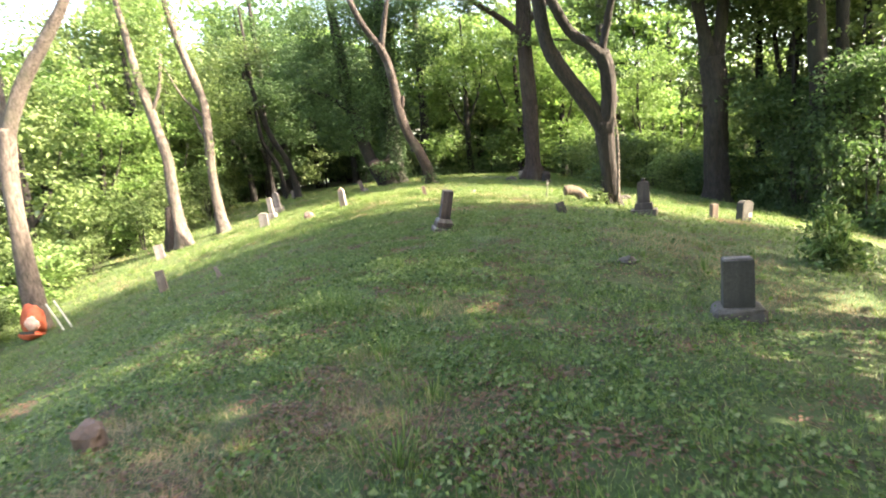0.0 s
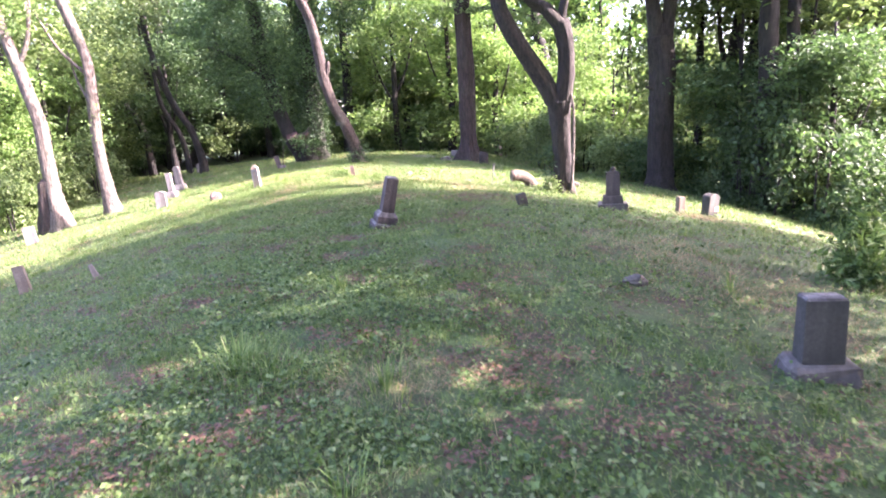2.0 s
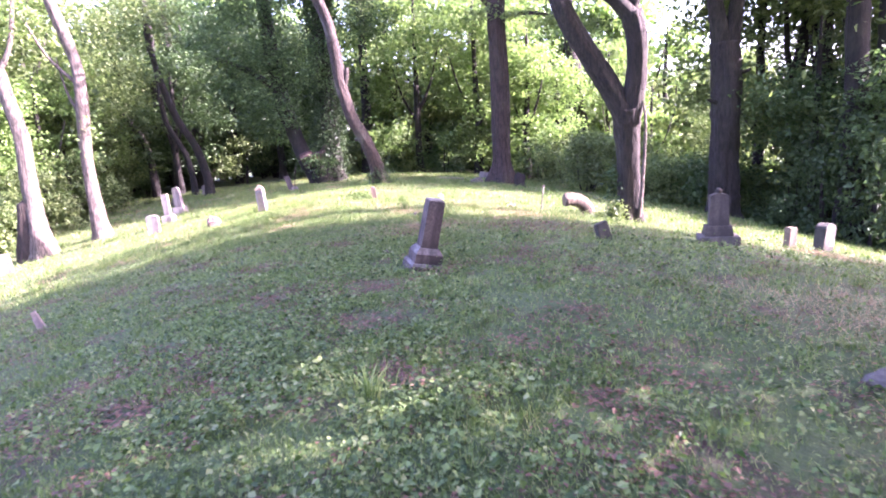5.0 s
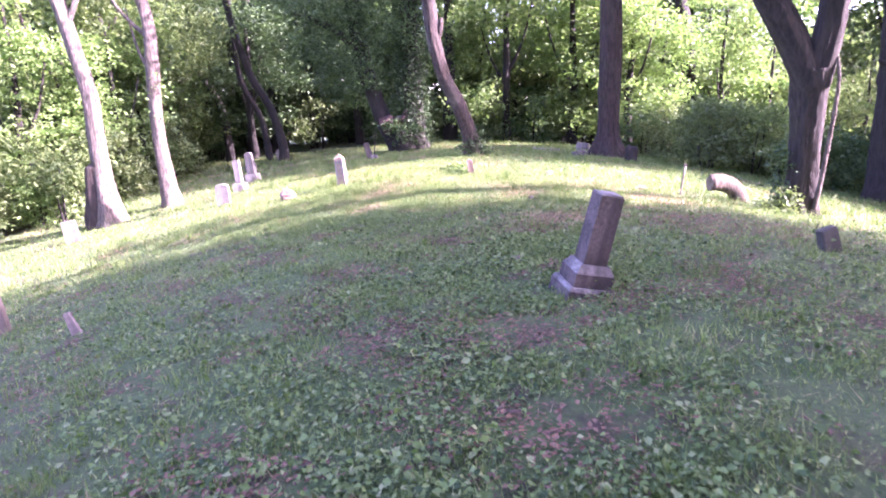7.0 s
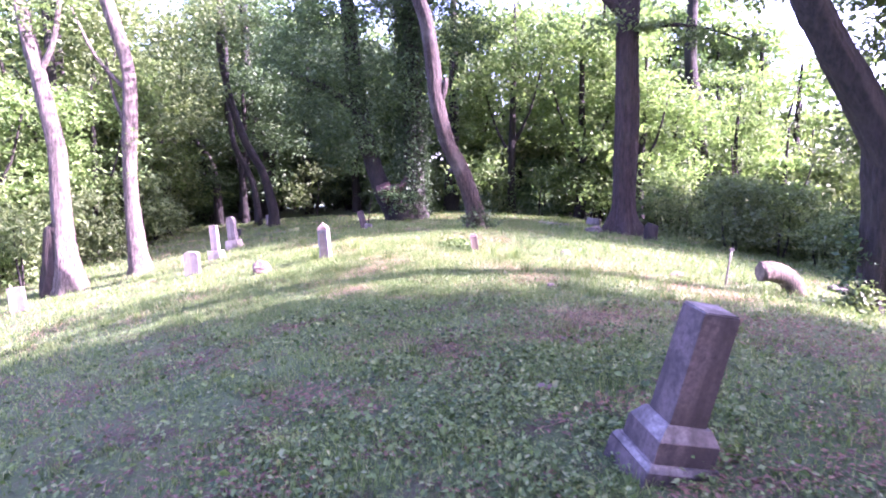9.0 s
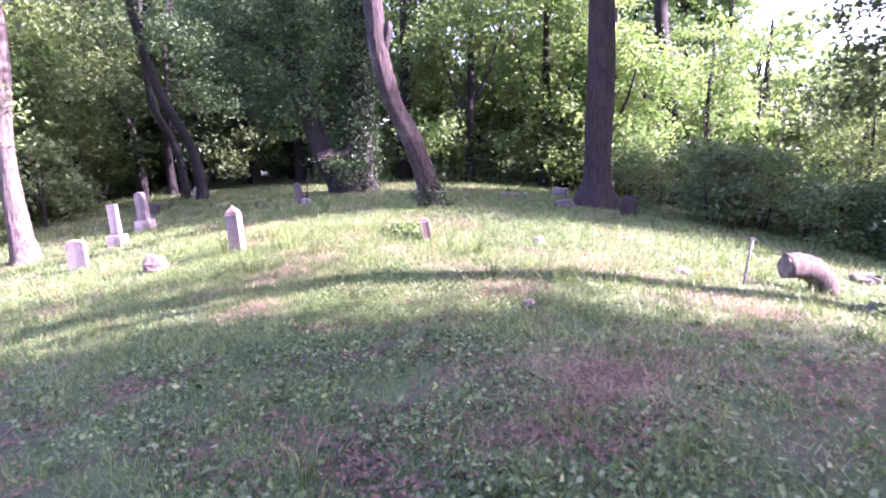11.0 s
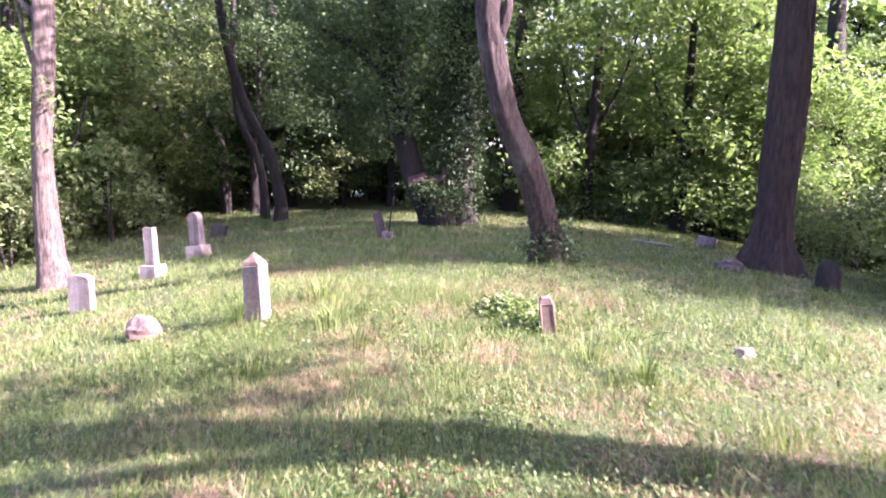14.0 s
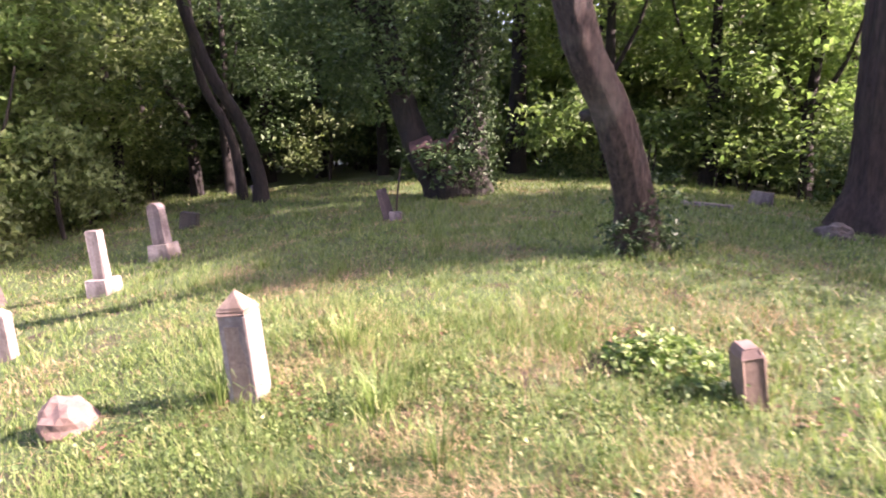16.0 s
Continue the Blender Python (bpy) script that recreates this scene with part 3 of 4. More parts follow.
def thin_trunk(pts, label="slim dark-trunked woodland tree", mat=None, up=8.0, blobs=None, leaf=None, seed=0, count=160, size=0.19):
    x, y, z, r = pts[-1]
    base = pts[0]
    ground = hz(base[0], base[1])
    pts = [(base[0], base[1], ground - 0.2, base[3] * 1.3)] + [p for p in pts if p[2] > ground + 0.2] + [(x * 1.01, y + 0.2, z + up * 0.5, r * 0.8), (x * 1.02, y + 0.3, z + up, r * 0.4)]
    o = (base[0], base[1], ground)
    t = tree_base("woodland_tree", o, label, "trees of the wood")
    limb(t, "trunk", pts, mat or BARK_SHADED, o, seed=seed, step=0.4, seg=10)
    if blobs is None:
        blobs = [(x, y, z + up * 0.7, 2.6, 2.4, 2.0), (x - 1.8, y - 0.5, z + up * 0.4, 1.6, 1.5, 1.1), (x + 1.7, y - 0.4, z + up * 0.3, 1.6, 1.5, 1.1)]
    crown(t, blobs, o, count, 20, 0.55, size, leaf or LEAF, seed + 500)


crooked_tree()
forked_tree()
straight_tree()
shade_tree()
pale_trees()
slope_tree()
twin_tree()
thin_trunk([(-14.47, 34, 0.39, 0.37), (-14.25, 34, 2.74, 0.3), (-14.82, 34, 4.41, 0.27), (-15.38, 34, 5.84, 0.24)], leaf=LEAF_SHADED, seed=60)
thin_trunk([(-11.3, 27.5, 0.4, 0.2), (-11.55, 27.1, 2.0, 0.17), (-12.1, 26.4, 3.6, 0.15), (-12.5, 25.8, 6.2, 0.12)], "thin dark curving tree leaning under the canopy", leaf=LEAF, seed=59, up=4.0, count=130,
           blobs=[(-12.7, 24.8, 4.7, 0.9, 0.5, 0.7), (-13.2, 24.5, 5.6, 1.1, 0.6, 0.9), (-13.8, 24.2, 6.8, 1.3, 0.7, 1.0), (-12.2, 25.4, 7.5, 1.4, 1.0, 1.0)])
thin_trunk([(-12.4, 28.4, 0.4, 0.15), (-12.6, 28.3, 1.8, 0.13), (-13.2, 28.0, 3.2, 0.12), (-13.3, 27.8, 5.0, 0.1)], "thin dark bent tree under the canopy", leaf=LEAF_SHADED, seed=58, up=4.0, count=90)
thin_trunk([(-15.84, 34, 0.32, 0.2), (-15.74, 34, 2.44, 0.2), (-16.45, 34, 4.38, 0.17)], leaf=LEAF_SHADED, seed=61)
thin_trunk([(-15.6, 31, 0.3, 0.2), (-15.9, 31, 2.5, 0.17), (-17.4, 31, 4.6, 0.13), (-19.3, 31, 5.8, 0.12), (-20.8, 31, 7.6, 0.1)], leaf=LEAF, seed=66, count=60, up=3.0)
thin_trunk([(-4.61, 33, 0.75, 0.39), (-4.54, 33, 2.38, 0.33), (-4.49, 33, 4.08, 0.26)], leaf=LEAF, seed=62)
thin_trunk([(7.9, 36, 0.5, 0.44), (7.51, 36, 5.13, 0.34), (7.03, 36, 7.64, 0.3)], leaf=LEAF_SUNLIT, seed=63)
# Crown widened out of view to shade the crest.
thin_trunk([(12.29, 18, -0.45, 0.46), (12.24, 18, 0.46, 0.38), (12.19, 18, 2.78, 0.32), (12.11, 18, 5.34, 0.3)], leaf=LEAF_SHADED, seed=64, count=420, size=0.18,
           blobs=[(12.2, 18.6, 8.6, 2.2, 1.6, 1.4), (10.4, 19.6, 7.4, 1.6, 1.4, 0.9), (12.4, 21.5, 8.0, 2.2, 1.8, 1.3), (11.2, 23.6, 8.2, 2.0, 1.8, 1.3), (14.0, 20.0, 9.5, 2.2, 2.0, 1.5)])
thin_trunk([(12.8, 18, -0.47, 0.28), (12.96, 18, 2.74, 0.22), (12.97, 18, 5.29, 0.21)], leaf=LEAF_SHADED, seed=65)


# ---- woods: a few crowns and bushes, each tree a thing of its own ----
def wood_crown(seed, mat, n=265, size=0.235):
    r = np.random.default_rng(seed)
    b = random_blobs(16, 2.6, 1.5, 9.0, 1.25, r)
    return leaves("crown", sprays(b, n, 24, 0.6, r), size, mat, r=r)


def bush_mesh(seed, mat, n=88, size=0.145):
    r = np.random.default_rng(seed)
    b = random_blobs(9, 1.0, 0.25, 1.9, 0.55, r)
    return leaves("foliage", sprays(b, n, 22, 0.3, r), size, mat, r=r)


def tall_crown(seed, mat):
    r = np.random.default_rng(seed)
    b = random_blobs(18, 2.6, 1.2, 9.0, 1.2, r)
    return leaves("crown", sprays(b, 450, 24, 0.45, r), 0.15, mat, r=r)


FAR_CROWNS = {"green": [wood_crown(180 + i, LEAF, 130, 0.36) for i in range(2)], "pale": [wood_crown(184 + i, LEAF_SUNLIT, 130, 0.36) for i in range(2)], "dark": [wood_crown(188 + i, LEAF_SHADED, 130, 0.36) for i in range(2)]}
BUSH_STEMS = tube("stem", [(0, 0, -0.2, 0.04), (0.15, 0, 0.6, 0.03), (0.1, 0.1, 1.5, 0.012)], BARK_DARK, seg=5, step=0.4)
TALL_CROWNS = {"green": tall_crown(191, LEAF), "dark": tall_crown(192, LEAF_SHADED)}
CROWNS = {"green": [wood_crown(100 + i, LEAF) for i in range(3)], "pale": [wood_crown(110 + i, LEAF_SUNLIT) for i in range(3)], "dark": [wood_crown(120 + i, LEAF_SHADED) for i in range(3)]}
BUSHES = {"green": [bush_mesh(130 + i, LEAF) for i in range(3)], "pale": [bush_mesh(140 + i, LEAF_SUNLIT) for i in range(3)], "dark": [bush_mesh(150 + i, LEAF_SHADED) for i in range(2)]}
WOOD_TRUNKS = [tube("trunk", [(0, 0, -0.4, 0.26), (0.1, 0, 1, 0.2), (-0.05 + 0.1 * i, 0.1, 3, 0.17), (0.15, -0.1, 5.5, 0.13), (0, 0, 9, 0.05)], BARK_SHADED, seg=8, step=0.6, seed=160 + i) for i in range(3)]
WOOD_LIMBS = [tube("limb", [(0.05, 0, 2.5, 0.09), (0.9, 0.3, 3.8, 0.06), (1.6, 0.5, 5.6, 0.03)], BARK_DARK, seg=6, step=0.6, seed=170),
              tube("limb", [(0.05, 0, 3.0, 0.09), (-0.8, -0.3, 4.4, 0.06), (-1.3, -0.6, 6.4, 0.03)], BARK_DARK, seg=6, step=0.6, seed=171)]
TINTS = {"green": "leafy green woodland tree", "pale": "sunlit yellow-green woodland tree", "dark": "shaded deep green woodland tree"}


FAR_BUSH = [bush_mesh(155 + i, LEAF_SHADED, 42, 0.24) for i in range(2)]


def wood_tree(x, y, tint, k=1.0, lift=0.0):
    i = int(rng.integers(3))
    e = thing("woodland_tree", x, y, TINTS[tint] + " on the knoll's edge", "tree", "trees of the wood", z=hz(x, y) - 0.1, rot=(0, 0, float(rng.uniform(0, 360))))
    e.scale = (k, k, k * float(rng.uniform(0.9, 1.15)))
    part("trunk", WOOD_TRUNKS[i], e)
    part("limb", WOOD_LIMBS[0], e)
    part("limb", WOOD_LIMBS[1], e)
    part("crown", TALL_CROWNS[tint] if k > 1.45 and y < 32 and x > 0 else FAR_CROWNS[tint][i % 2] if y > 35 or x < -29 or y < -10 else CROWNS[tint][i], e, loc=(0, 0, lift))


def bush(x, y, tint, k=1.0, kz=1.0):
    m = BUSHES[tint]
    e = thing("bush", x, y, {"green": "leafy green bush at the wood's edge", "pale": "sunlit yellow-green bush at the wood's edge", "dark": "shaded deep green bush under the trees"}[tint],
              "bush", "bushes of the wood's edge", z=hz(x, y) - 0.15, rot=(0, 0, float(rng.uniform(0, 360))))
    e.scale = (k, k, k * kz)
    part("foliage", FAR_BUSH[int(rng.integers(2))] if y > 36 and tint == "dark" else m[int(rng.integers(len(m)))], e)
    part("stem", BUSH_STEMS, e)
    s = part("stem", BUSH_STEMS, e)
    s.rotation_euler = (0.1, 0.1, 2.6)


def scatter(n, x0, x1, y0, y1, tints, kind, k0, k1, keep=None, gap=1.2):
    done, tries = [], 0
    while len(done) < n and tries < n * 40:
        tries += 1
        x, y = float(rng.uniform(x0, x1)), float(rng.uniform(y0, y1))
        if keep and not keep(x, y):
            continue
        if any((x - a) ** 2 + (y - b) ** 2 < gap * gap for a, b in done):
            continue
        done.append((x, y))
        t = tints[int(rng.integers(len(tints)))]
        k = float(rng.uniform(k0, k1))
        (wood_tree if kind == "tree" else bush)(x, y, t, k)


# left slope
scatter(18, -31, -17.5, 3, 32, ["green", "pale", "green"], "tree", 0.75, 1.1, gap=2.2)
scatter(16, -50, -30, 8, 60, ["green", "pale"], "tree", 1.3, 1.9, gap=3.5)
scatter(34, -22, -15, 6, 30, ["green", "pale", "dark", "green"], "bush", 0.8, 1.4, lambda x, y: x < -15.4 - 0.1 * (y - 7), 1.0)
for x, y, k in ((-24.0, 34.0, 1.5), (-27.5, 40.0, 1.6), (-21.5, 44.0, 1.5), (-26.5, 27.0, 1.3)):
    wood_tree(x, y, "pale", k, 0.5)
for x, y, k in ((-17.5, 47.8, 1.6), (-19.8, 48.6, 1.6), (-22.2, 49.4, 1.6), (-15.2, 48.4, 1.6)):
    wood_tree(x, y, "dark", k)
for x, y, k in ((-20.5, 27.0, 1.45), (-18.6, 24.2, 1.25)):
    wood_tree(x, y, "green", k, 0.4)
# back
scatter(30, -28, 26, 39, 52, ["green", "pale", "green", "dark"], "tree", 1.0, 1.45, gap=2.6)
for x, y, k in ((-1.6, 31.5, 0.95), (1.4, 32.0, 1.05), (4.0, 31.0, 0.95), (2.6, 34.5, 1.1), (-3.4, 35.5, 1.0), (6.0, 33.5, 0.8)):
    wood_tree(x, y, "pale", k)
for x, y, k in ((9.0, 34.5, 0.75), (12.0, 36.5, 0.8), (15.5, 34.0, 0.8), (11.0, 40.0, 0.9), (18.0, 37.0, 0.9), (14.0, 31.0, 0.6), (6.0, 44.0, 1.5), (10.2, 45.5, 1.55), (12.8, 43.0, 1.45)):
    wood_tree(x, y, "pale" if x < 13 else "green", k)
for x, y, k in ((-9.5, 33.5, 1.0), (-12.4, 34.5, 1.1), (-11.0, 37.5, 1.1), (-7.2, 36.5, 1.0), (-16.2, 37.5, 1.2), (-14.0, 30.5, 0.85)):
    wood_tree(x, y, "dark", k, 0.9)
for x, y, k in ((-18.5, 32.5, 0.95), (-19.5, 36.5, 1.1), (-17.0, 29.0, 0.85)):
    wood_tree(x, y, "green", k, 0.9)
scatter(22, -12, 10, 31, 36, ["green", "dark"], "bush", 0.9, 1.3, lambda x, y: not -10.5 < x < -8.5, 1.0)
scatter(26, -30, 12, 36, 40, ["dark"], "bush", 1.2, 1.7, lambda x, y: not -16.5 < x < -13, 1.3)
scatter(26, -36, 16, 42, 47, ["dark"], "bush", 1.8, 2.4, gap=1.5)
for x, y, k in ((-16.6, 24.0, 0.7), (-17.8, 27.2, 0.8), (-19.0, 22.0, 0.85)):
    wood_tree(x, y, "pale", k)
for x, y, k in ((-15.6, 21.6, 1.1), (-15.2, 24.6, 1.2), (-16.0, 19.8, 1.1)):
    bush(x, y, "green", k, 1.2)
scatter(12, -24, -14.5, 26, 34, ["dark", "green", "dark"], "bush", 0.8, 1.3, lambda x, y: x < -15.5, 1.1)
# right of the crest
scatter(22, 4, 14, 21.5, 31, ["green", "dark", "green"], "bush", 0.8, 1.3, lambda x, y: x > 4.0 and (x - 9.2) ** 2 + (y - 20) ** 2 > 2.5, 1.1)
scatter(9, 9, 20, 30, 38, ["pale", "green"], "bush", 1.2, 1.8, gap=1.6)
scatter(16, 10.8, 18, 12, 22, ["dark", "green", "dark"], "bush", 0.9, 1.4, lambda x, y: x > 11.6 + 0.2 * (18 - y), 1.1)
scatter(7, 13.5, 24, 17.5, 22, ["dark", "green", "dark"], "tree", 0.7, 0.9, gap=2.0)
for x, y, k in ((13.6, 23.8, 1.65), (16.4, 25.0, 1.75), (19.5, 24.6, 1.8), (23.5, 24.0, 1.9)):
    wood_tree(x, y, "green", k)
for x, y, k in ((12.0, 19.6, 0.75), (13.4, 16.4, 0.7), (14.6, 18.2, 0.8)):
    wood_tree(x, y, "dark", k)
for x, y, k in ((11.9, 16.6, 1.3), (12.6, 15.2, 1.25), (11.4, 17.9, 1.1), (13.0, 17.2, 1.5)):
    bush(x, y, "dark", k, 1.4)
for x, y, k in ((14.6, 19.9, 1.2), (14.0, 22.2, 1.25), (17.0, 20.6, 1.45), (12.6, 24.4, 1.2)):
    wood_tree(x, y, "green", k, 1.0)
# beside and behind the track, out of view: tall trees added to shade its start
for x, y, k in ((13.0, -7.5, 1.8), (16.2, -4.8, 1.8), (-6.0, -14, 1.2), (1.0, -15, 1.3), (7.0, -13, 1.3)):
    wood_tree(x, y, "green", k)
# Crowns raised by lift only to shape shade and sun patches on the turf.
for x, y, k in ((8.8, 0.8, 1.6), (9.3, 5.4, 1.5), (9.0, -4.0, 1.6), (10.5, -7.0, 1.6)):
    wood_tree(x, y, "green", k, 3.4)
for x, y, k, lift in ((16.5, 5.3, 1.6, 5.6), (12.8, 2.4, 1.35, 5.6), (15.0, 5.5, 1.35, 6.0), (18.0, 6.8, 1.3, 6.2), (13.5, 5.5, 1.3, 5.6), (11.8, 5.2, 1.15, 6.5), (13.5, -2.5, 1.9, 2.0)):
    wood_tree(x, y, "green", k, lift)


# ---- gravestones and small things ----
def slab(w, d, h, top="flat", taper=1.0, bevel=0.012, jit=0.004, seed=0, rise=0.08):
    """A stone block standing on z = 0; top: flat, arch, gable, pyramid."""
    bm = bmesh.new()
    if top in ("arch", "gable"):
        n = 9 if top == "arch" else 2
        prof = [(-w / 2, 0), (w / 2, 0), (w / 2 * taper, h - rise)]
        for i in range(1, n):
            a = i / n * math.pi
            prof.append((math.cos(a) * w / 2 * taper, h - rise + math.sin(a) * rise) if top == "arch" else (0, h))
        prof.append((-w / 2 * taper, h - rise))
        f = [bm.verts.new((x, -d / 2, z)) for x, z in prof]
        b = [bm.verts.new((x, d / 2, z)) for x, z in prof]
        bm.faces.new(f)
        bm.faces.new(list(reversed(b)))
        for i in range(len(prof)):
            j = (i + 1) % len(prof)
            bm.faces.new((f[j], f[i], b[i], b[j]))
    else:
        hb = h - rise if top == "pyramid" else h
        lo = [bm.verts.new((sx * w / 2, sy * d / 2, 0)) for sx, sy in ((-1, -1), (1, -1), (1, 1), (-1, 1))]
        hi = [bm.verts.new((sx * w / 2 * taper, sy * d / 2 * taper, hb)) for sx, sy in ((-1, -1), (1, -1), (1, 1), (-1, 1))]
        bm.faces.new(list(reversed(lo)))
        for i in range(4):
            j = (i + 1) % 4
            bm.faces.new((lo[i], lo[j], hi[j], hi[i]))
        if top == "pyramid":
            tip = bm.verts.new((0, 0, h))
            for i in range(4):
                bm.faces.new((hi[i], hi[(i + 1) % 4], tip))
        else:
            bm.faces.new(hi)
    bmesh.ops.recalc_face_normals(bm, faces=bm.faces)
    if bevel:
        bmesh.ops.bevel(bm, geom=[e for e in bm.edges if e.calc_length() > bevel * 3], offset=bevel, segments=2, affect="EDGES", profile=0.6)
    r = np.random.default_rng(seed)
    for v in bm.verts:
        v.co += Vector(r.normal(0, jit, 3))
    return bm


def rock_mesh(name, sx, sy, sz, mat, seed, sub=3, smooth=True):
    bm = bmesh.new()
    bmesh.ops.create_icosphere(bm, subdivisions=sub, radius=1)
    for v in bm.verts:
        p = v.co.copy()
        k = 1 + 0.3 * noise.noise(p * 1.3 + Vector((seed * 3.1, 0, 0))) - 0.22 * abs(noise.noise(p * 2.1 + Vector((0, 0, seed * 1.7)))) + 0.12 * noise.noise(p * 3.5 + Vector((0, seed * 2.3, 0))) - 0.14 * abs(noise.noise(p * 5.5 + Vector((seed, 0, 0))))
        v.co = Vector((p.x * sx * k, p.y * sy * k, p.z * sz * k))
    return bm_mesh(name, bm, mat, smooth)


def rock(x, y, sx, sy, sz, mat, seed, label, turn=0, sink=0.35):
    ob = new("rock", rock_mesh("rock", sx, sy, sz, mat, seed, 3, False))
    ob.matrix_world = pose(x, y, hz(x, y) + sz * (1 - 2 * sink), 0, 0, turn)
    tagged(ob, label, "rock")


STONES = "gravestones on the knoll"


def grave(name, x, y, label, rot=(0, 0, 0), sink=0.03):
    g = thing(name, x, y, label, "gravestone", STONES)
    g.matrix_world = pose(x, y, hz(x, y) - sink, rot[0], rot[1], 0) @ pose(0, 0, 0, 0, 0, rot[2])
    return g


def stones():
    # leaning shaft on two plinths beside the track
    g = grave("gravestone", -0.21, 6.64, "leaning stained stone shaft on a double stepped plinth", (4, 13, 20), 0.1)
    g.scale = (1.01, 1.01, 1.05)
    part("lower_plinth", bm_mesh("lower_plinth", slab(0.44, 0.4, 0.165, taper=0.97, bevel=0.012, seed=1, jit=0.003), LEANING), g)
    part("lower_ledge", bm_mesh("lower_ledge", slab(0.424, 0.385, 0.03, taper=0.9, bevel=0.004, seed=33, jit=0.002), SKYLIT_STONE), g, "sloping ledge painted pale as if lit by the sky", loc=(0, 0, 0.164))
    part("upper_plinth", bm_mesh("upper_plinth", slab(0.34, 0.315, 0.115, taper=1.0, bevel=0.006, seed=2, jit=0.002), LEANING), g, loc=(0, 0, 0.19))
    part("upper_ledge", bm_mesh("upper_ledge", slab(0.335, 0.31, 0.07, taper=0.75, bevel=0.005, seed=32, jit=0.002), SKYLIT_STONE), g, "sloping ledge painted pale as if lit by the sky", loc=(0, 0, 0.303))
    part("shaft", bm_mesh("shaft", slab(0.215, 0.2, 0.56, taper=0.93, bevel=0.006, seed=3, jit=0.002), LEANING), g, loc=(0, 0, 0.37))
    part("worn_top", bm_mesh("worn_top", slab(0.193, 0.18, 0.012, taper=0.96, bevel=0.003, seed=35, jit=0.002), SKYLIT_STONE), g, "top painted pale as if lit by the sky", loc=(0, 0, 0.927))
    # dark tablet near the start
    g = grave("gravestone", 3.86, 0.95, "dark granite tablet with a skylit top painted pale, on a rough plinth", (0, 0, -8), 0.08)
    part("plinth", bm_mesh("plinth", slab(0.58, 0.38, 0.22, taper=0.86, bevel=0.03, seed=4, jit=0.014), CONCRETE), g)
    part("tablet", bm_mesh("tablet", slab(0.32, 0.2, 0.53, "flat", 0.97, 0.008, seed=5, jit=0.003), GRANITE), g, loc=(0, 0, 0.22))
    # Flat top painted paler, as the sky would light it.
    part("worn_top", bm_mesh("worn_top", slab(0.3, 0.186, 0.02, taper=0.94, bevel=0.005, seed=36, jit=0.003), SKYLIT_STONE), g, "top painted pale as if lit by the sky", loc=(0, 0, 0.748))
    # monument under the forked tree
    g = grave("gravestone", 4.3, 8.65, "grey stone shaft with a rounded head on a stepped plinth", (0, 0, -14))
    part("lower_plinth", bm_mesh("lower_plinth", slab(0.58, 0.46, 0.17, bevel=0.015, seed=6), CONCRETE), g)
    part("upper_plinth", bm_mesh("upper_plinth", slab(0.42, 0.33, 0.16, taper=0.88, bevel=0.012, seed=7), MONUMENT), g, loc=(0, 0, 0.17))
    part("shaft", bm_mesh("shaft", slab(0.28, 0.22, 0.5, "gable", 0.95, 0.01, seed=8, rise=0.04), MONUMENT), g, loc=(0, 0, 0.33))
    part("finial", rock_mesh("finial", 0.05, 0.05, 0.06, MONUMENT, 9, 2), g, loc=(0, 0, 0.85))
    g = grave("gravestone", 6.33, 10.36, "small tan sandstone marker post", (0, 2, 15))
    part("marker", bm_mesh("marker", slab(0.17, 0.15, 0.42, taper=0.95, bevel=0.015, seed=10), SANDSTONE), g)
    g = grave("gravestone", 7.22, 10.85, "dark rounded tablet with pale lichen on its edge", (0, 5, 35))
    part("tablet", bm_mesh("tablet", slab(0.4, 0.2, 0.58, "arch", 1.0, 0.015, seed=11, rise=0.1), GRANITE), g)
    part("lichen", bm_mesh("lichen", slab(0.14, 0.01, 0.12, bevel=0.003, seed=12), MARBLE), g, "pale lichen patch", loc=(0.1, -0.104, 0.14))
    g = grave("gravestone", 2.4, 8.0, "small dark stone tilted in the turf", (0, -14, 15))
    part("tablet", bm_mesh("tablet", slab(0.2, 0.11, 0.28, "flat", 0.95, 0.02, seed=13), GRANITE), g)
    # sunlit row
    g = grave("gravestone", -4.8, 14.9, "white marble post with a pointed top, in sunlight", (2, -4, -3))
    part("shaft", bm_mesh("shaft", slab(0.19, 0.18, 0.61, "flat", 0.98, 0.01, seed=14, jit=0.003), MARBLE), g)
    part("inscription_panel", bm_mesh("inscription_panel", slab(0.125, 0.012, 0.48, "flat", 0.98, 0.003, seed=37, jit=0.0015), MARBLE_STAINED), g, "flaking stained inscription face", loc=(0, -0.0855, 0.06))
    part("pointed_cap", bm_mesh("pointed_cap", slab(0.198, 0.188, 0.15, "pyramid", 0.92, 0.012, seed=38, jit=0.004, rise=0.115), MARBLE_STAINED), g, "rust-stained pointed cap", loc=(0, 0, 0.608))
    g = grave("gravestone", -1.85, 14.98, "small tan stone post leaning over its shadow", (4, -9, 8), 0.11)
    part("marker", bm_mesh("marker", slab(0.13, 0.19, 0.42, "flat", 0.96, 0.012, seed=15), SANDSTONE), g)
    part("chamfered_top", bm_mesh("chamfered_top", slab(0.125, 0.182, 0.05, "flat", 0.72, 0.008, seed=39), ROCK_PINK), g, "pinkish chamfered top", loc=(0, 0, 0.417))
    g = grave("gravestone", -9.2, 18.83, "white marble slab on a square plinth", (0, -5, 0))
    part("plinth", bm_mesh("plinth", slab(0.34, 0.34, 0.25, taper=0.95, bevel=0.015, seed=16), MARBLE), g)
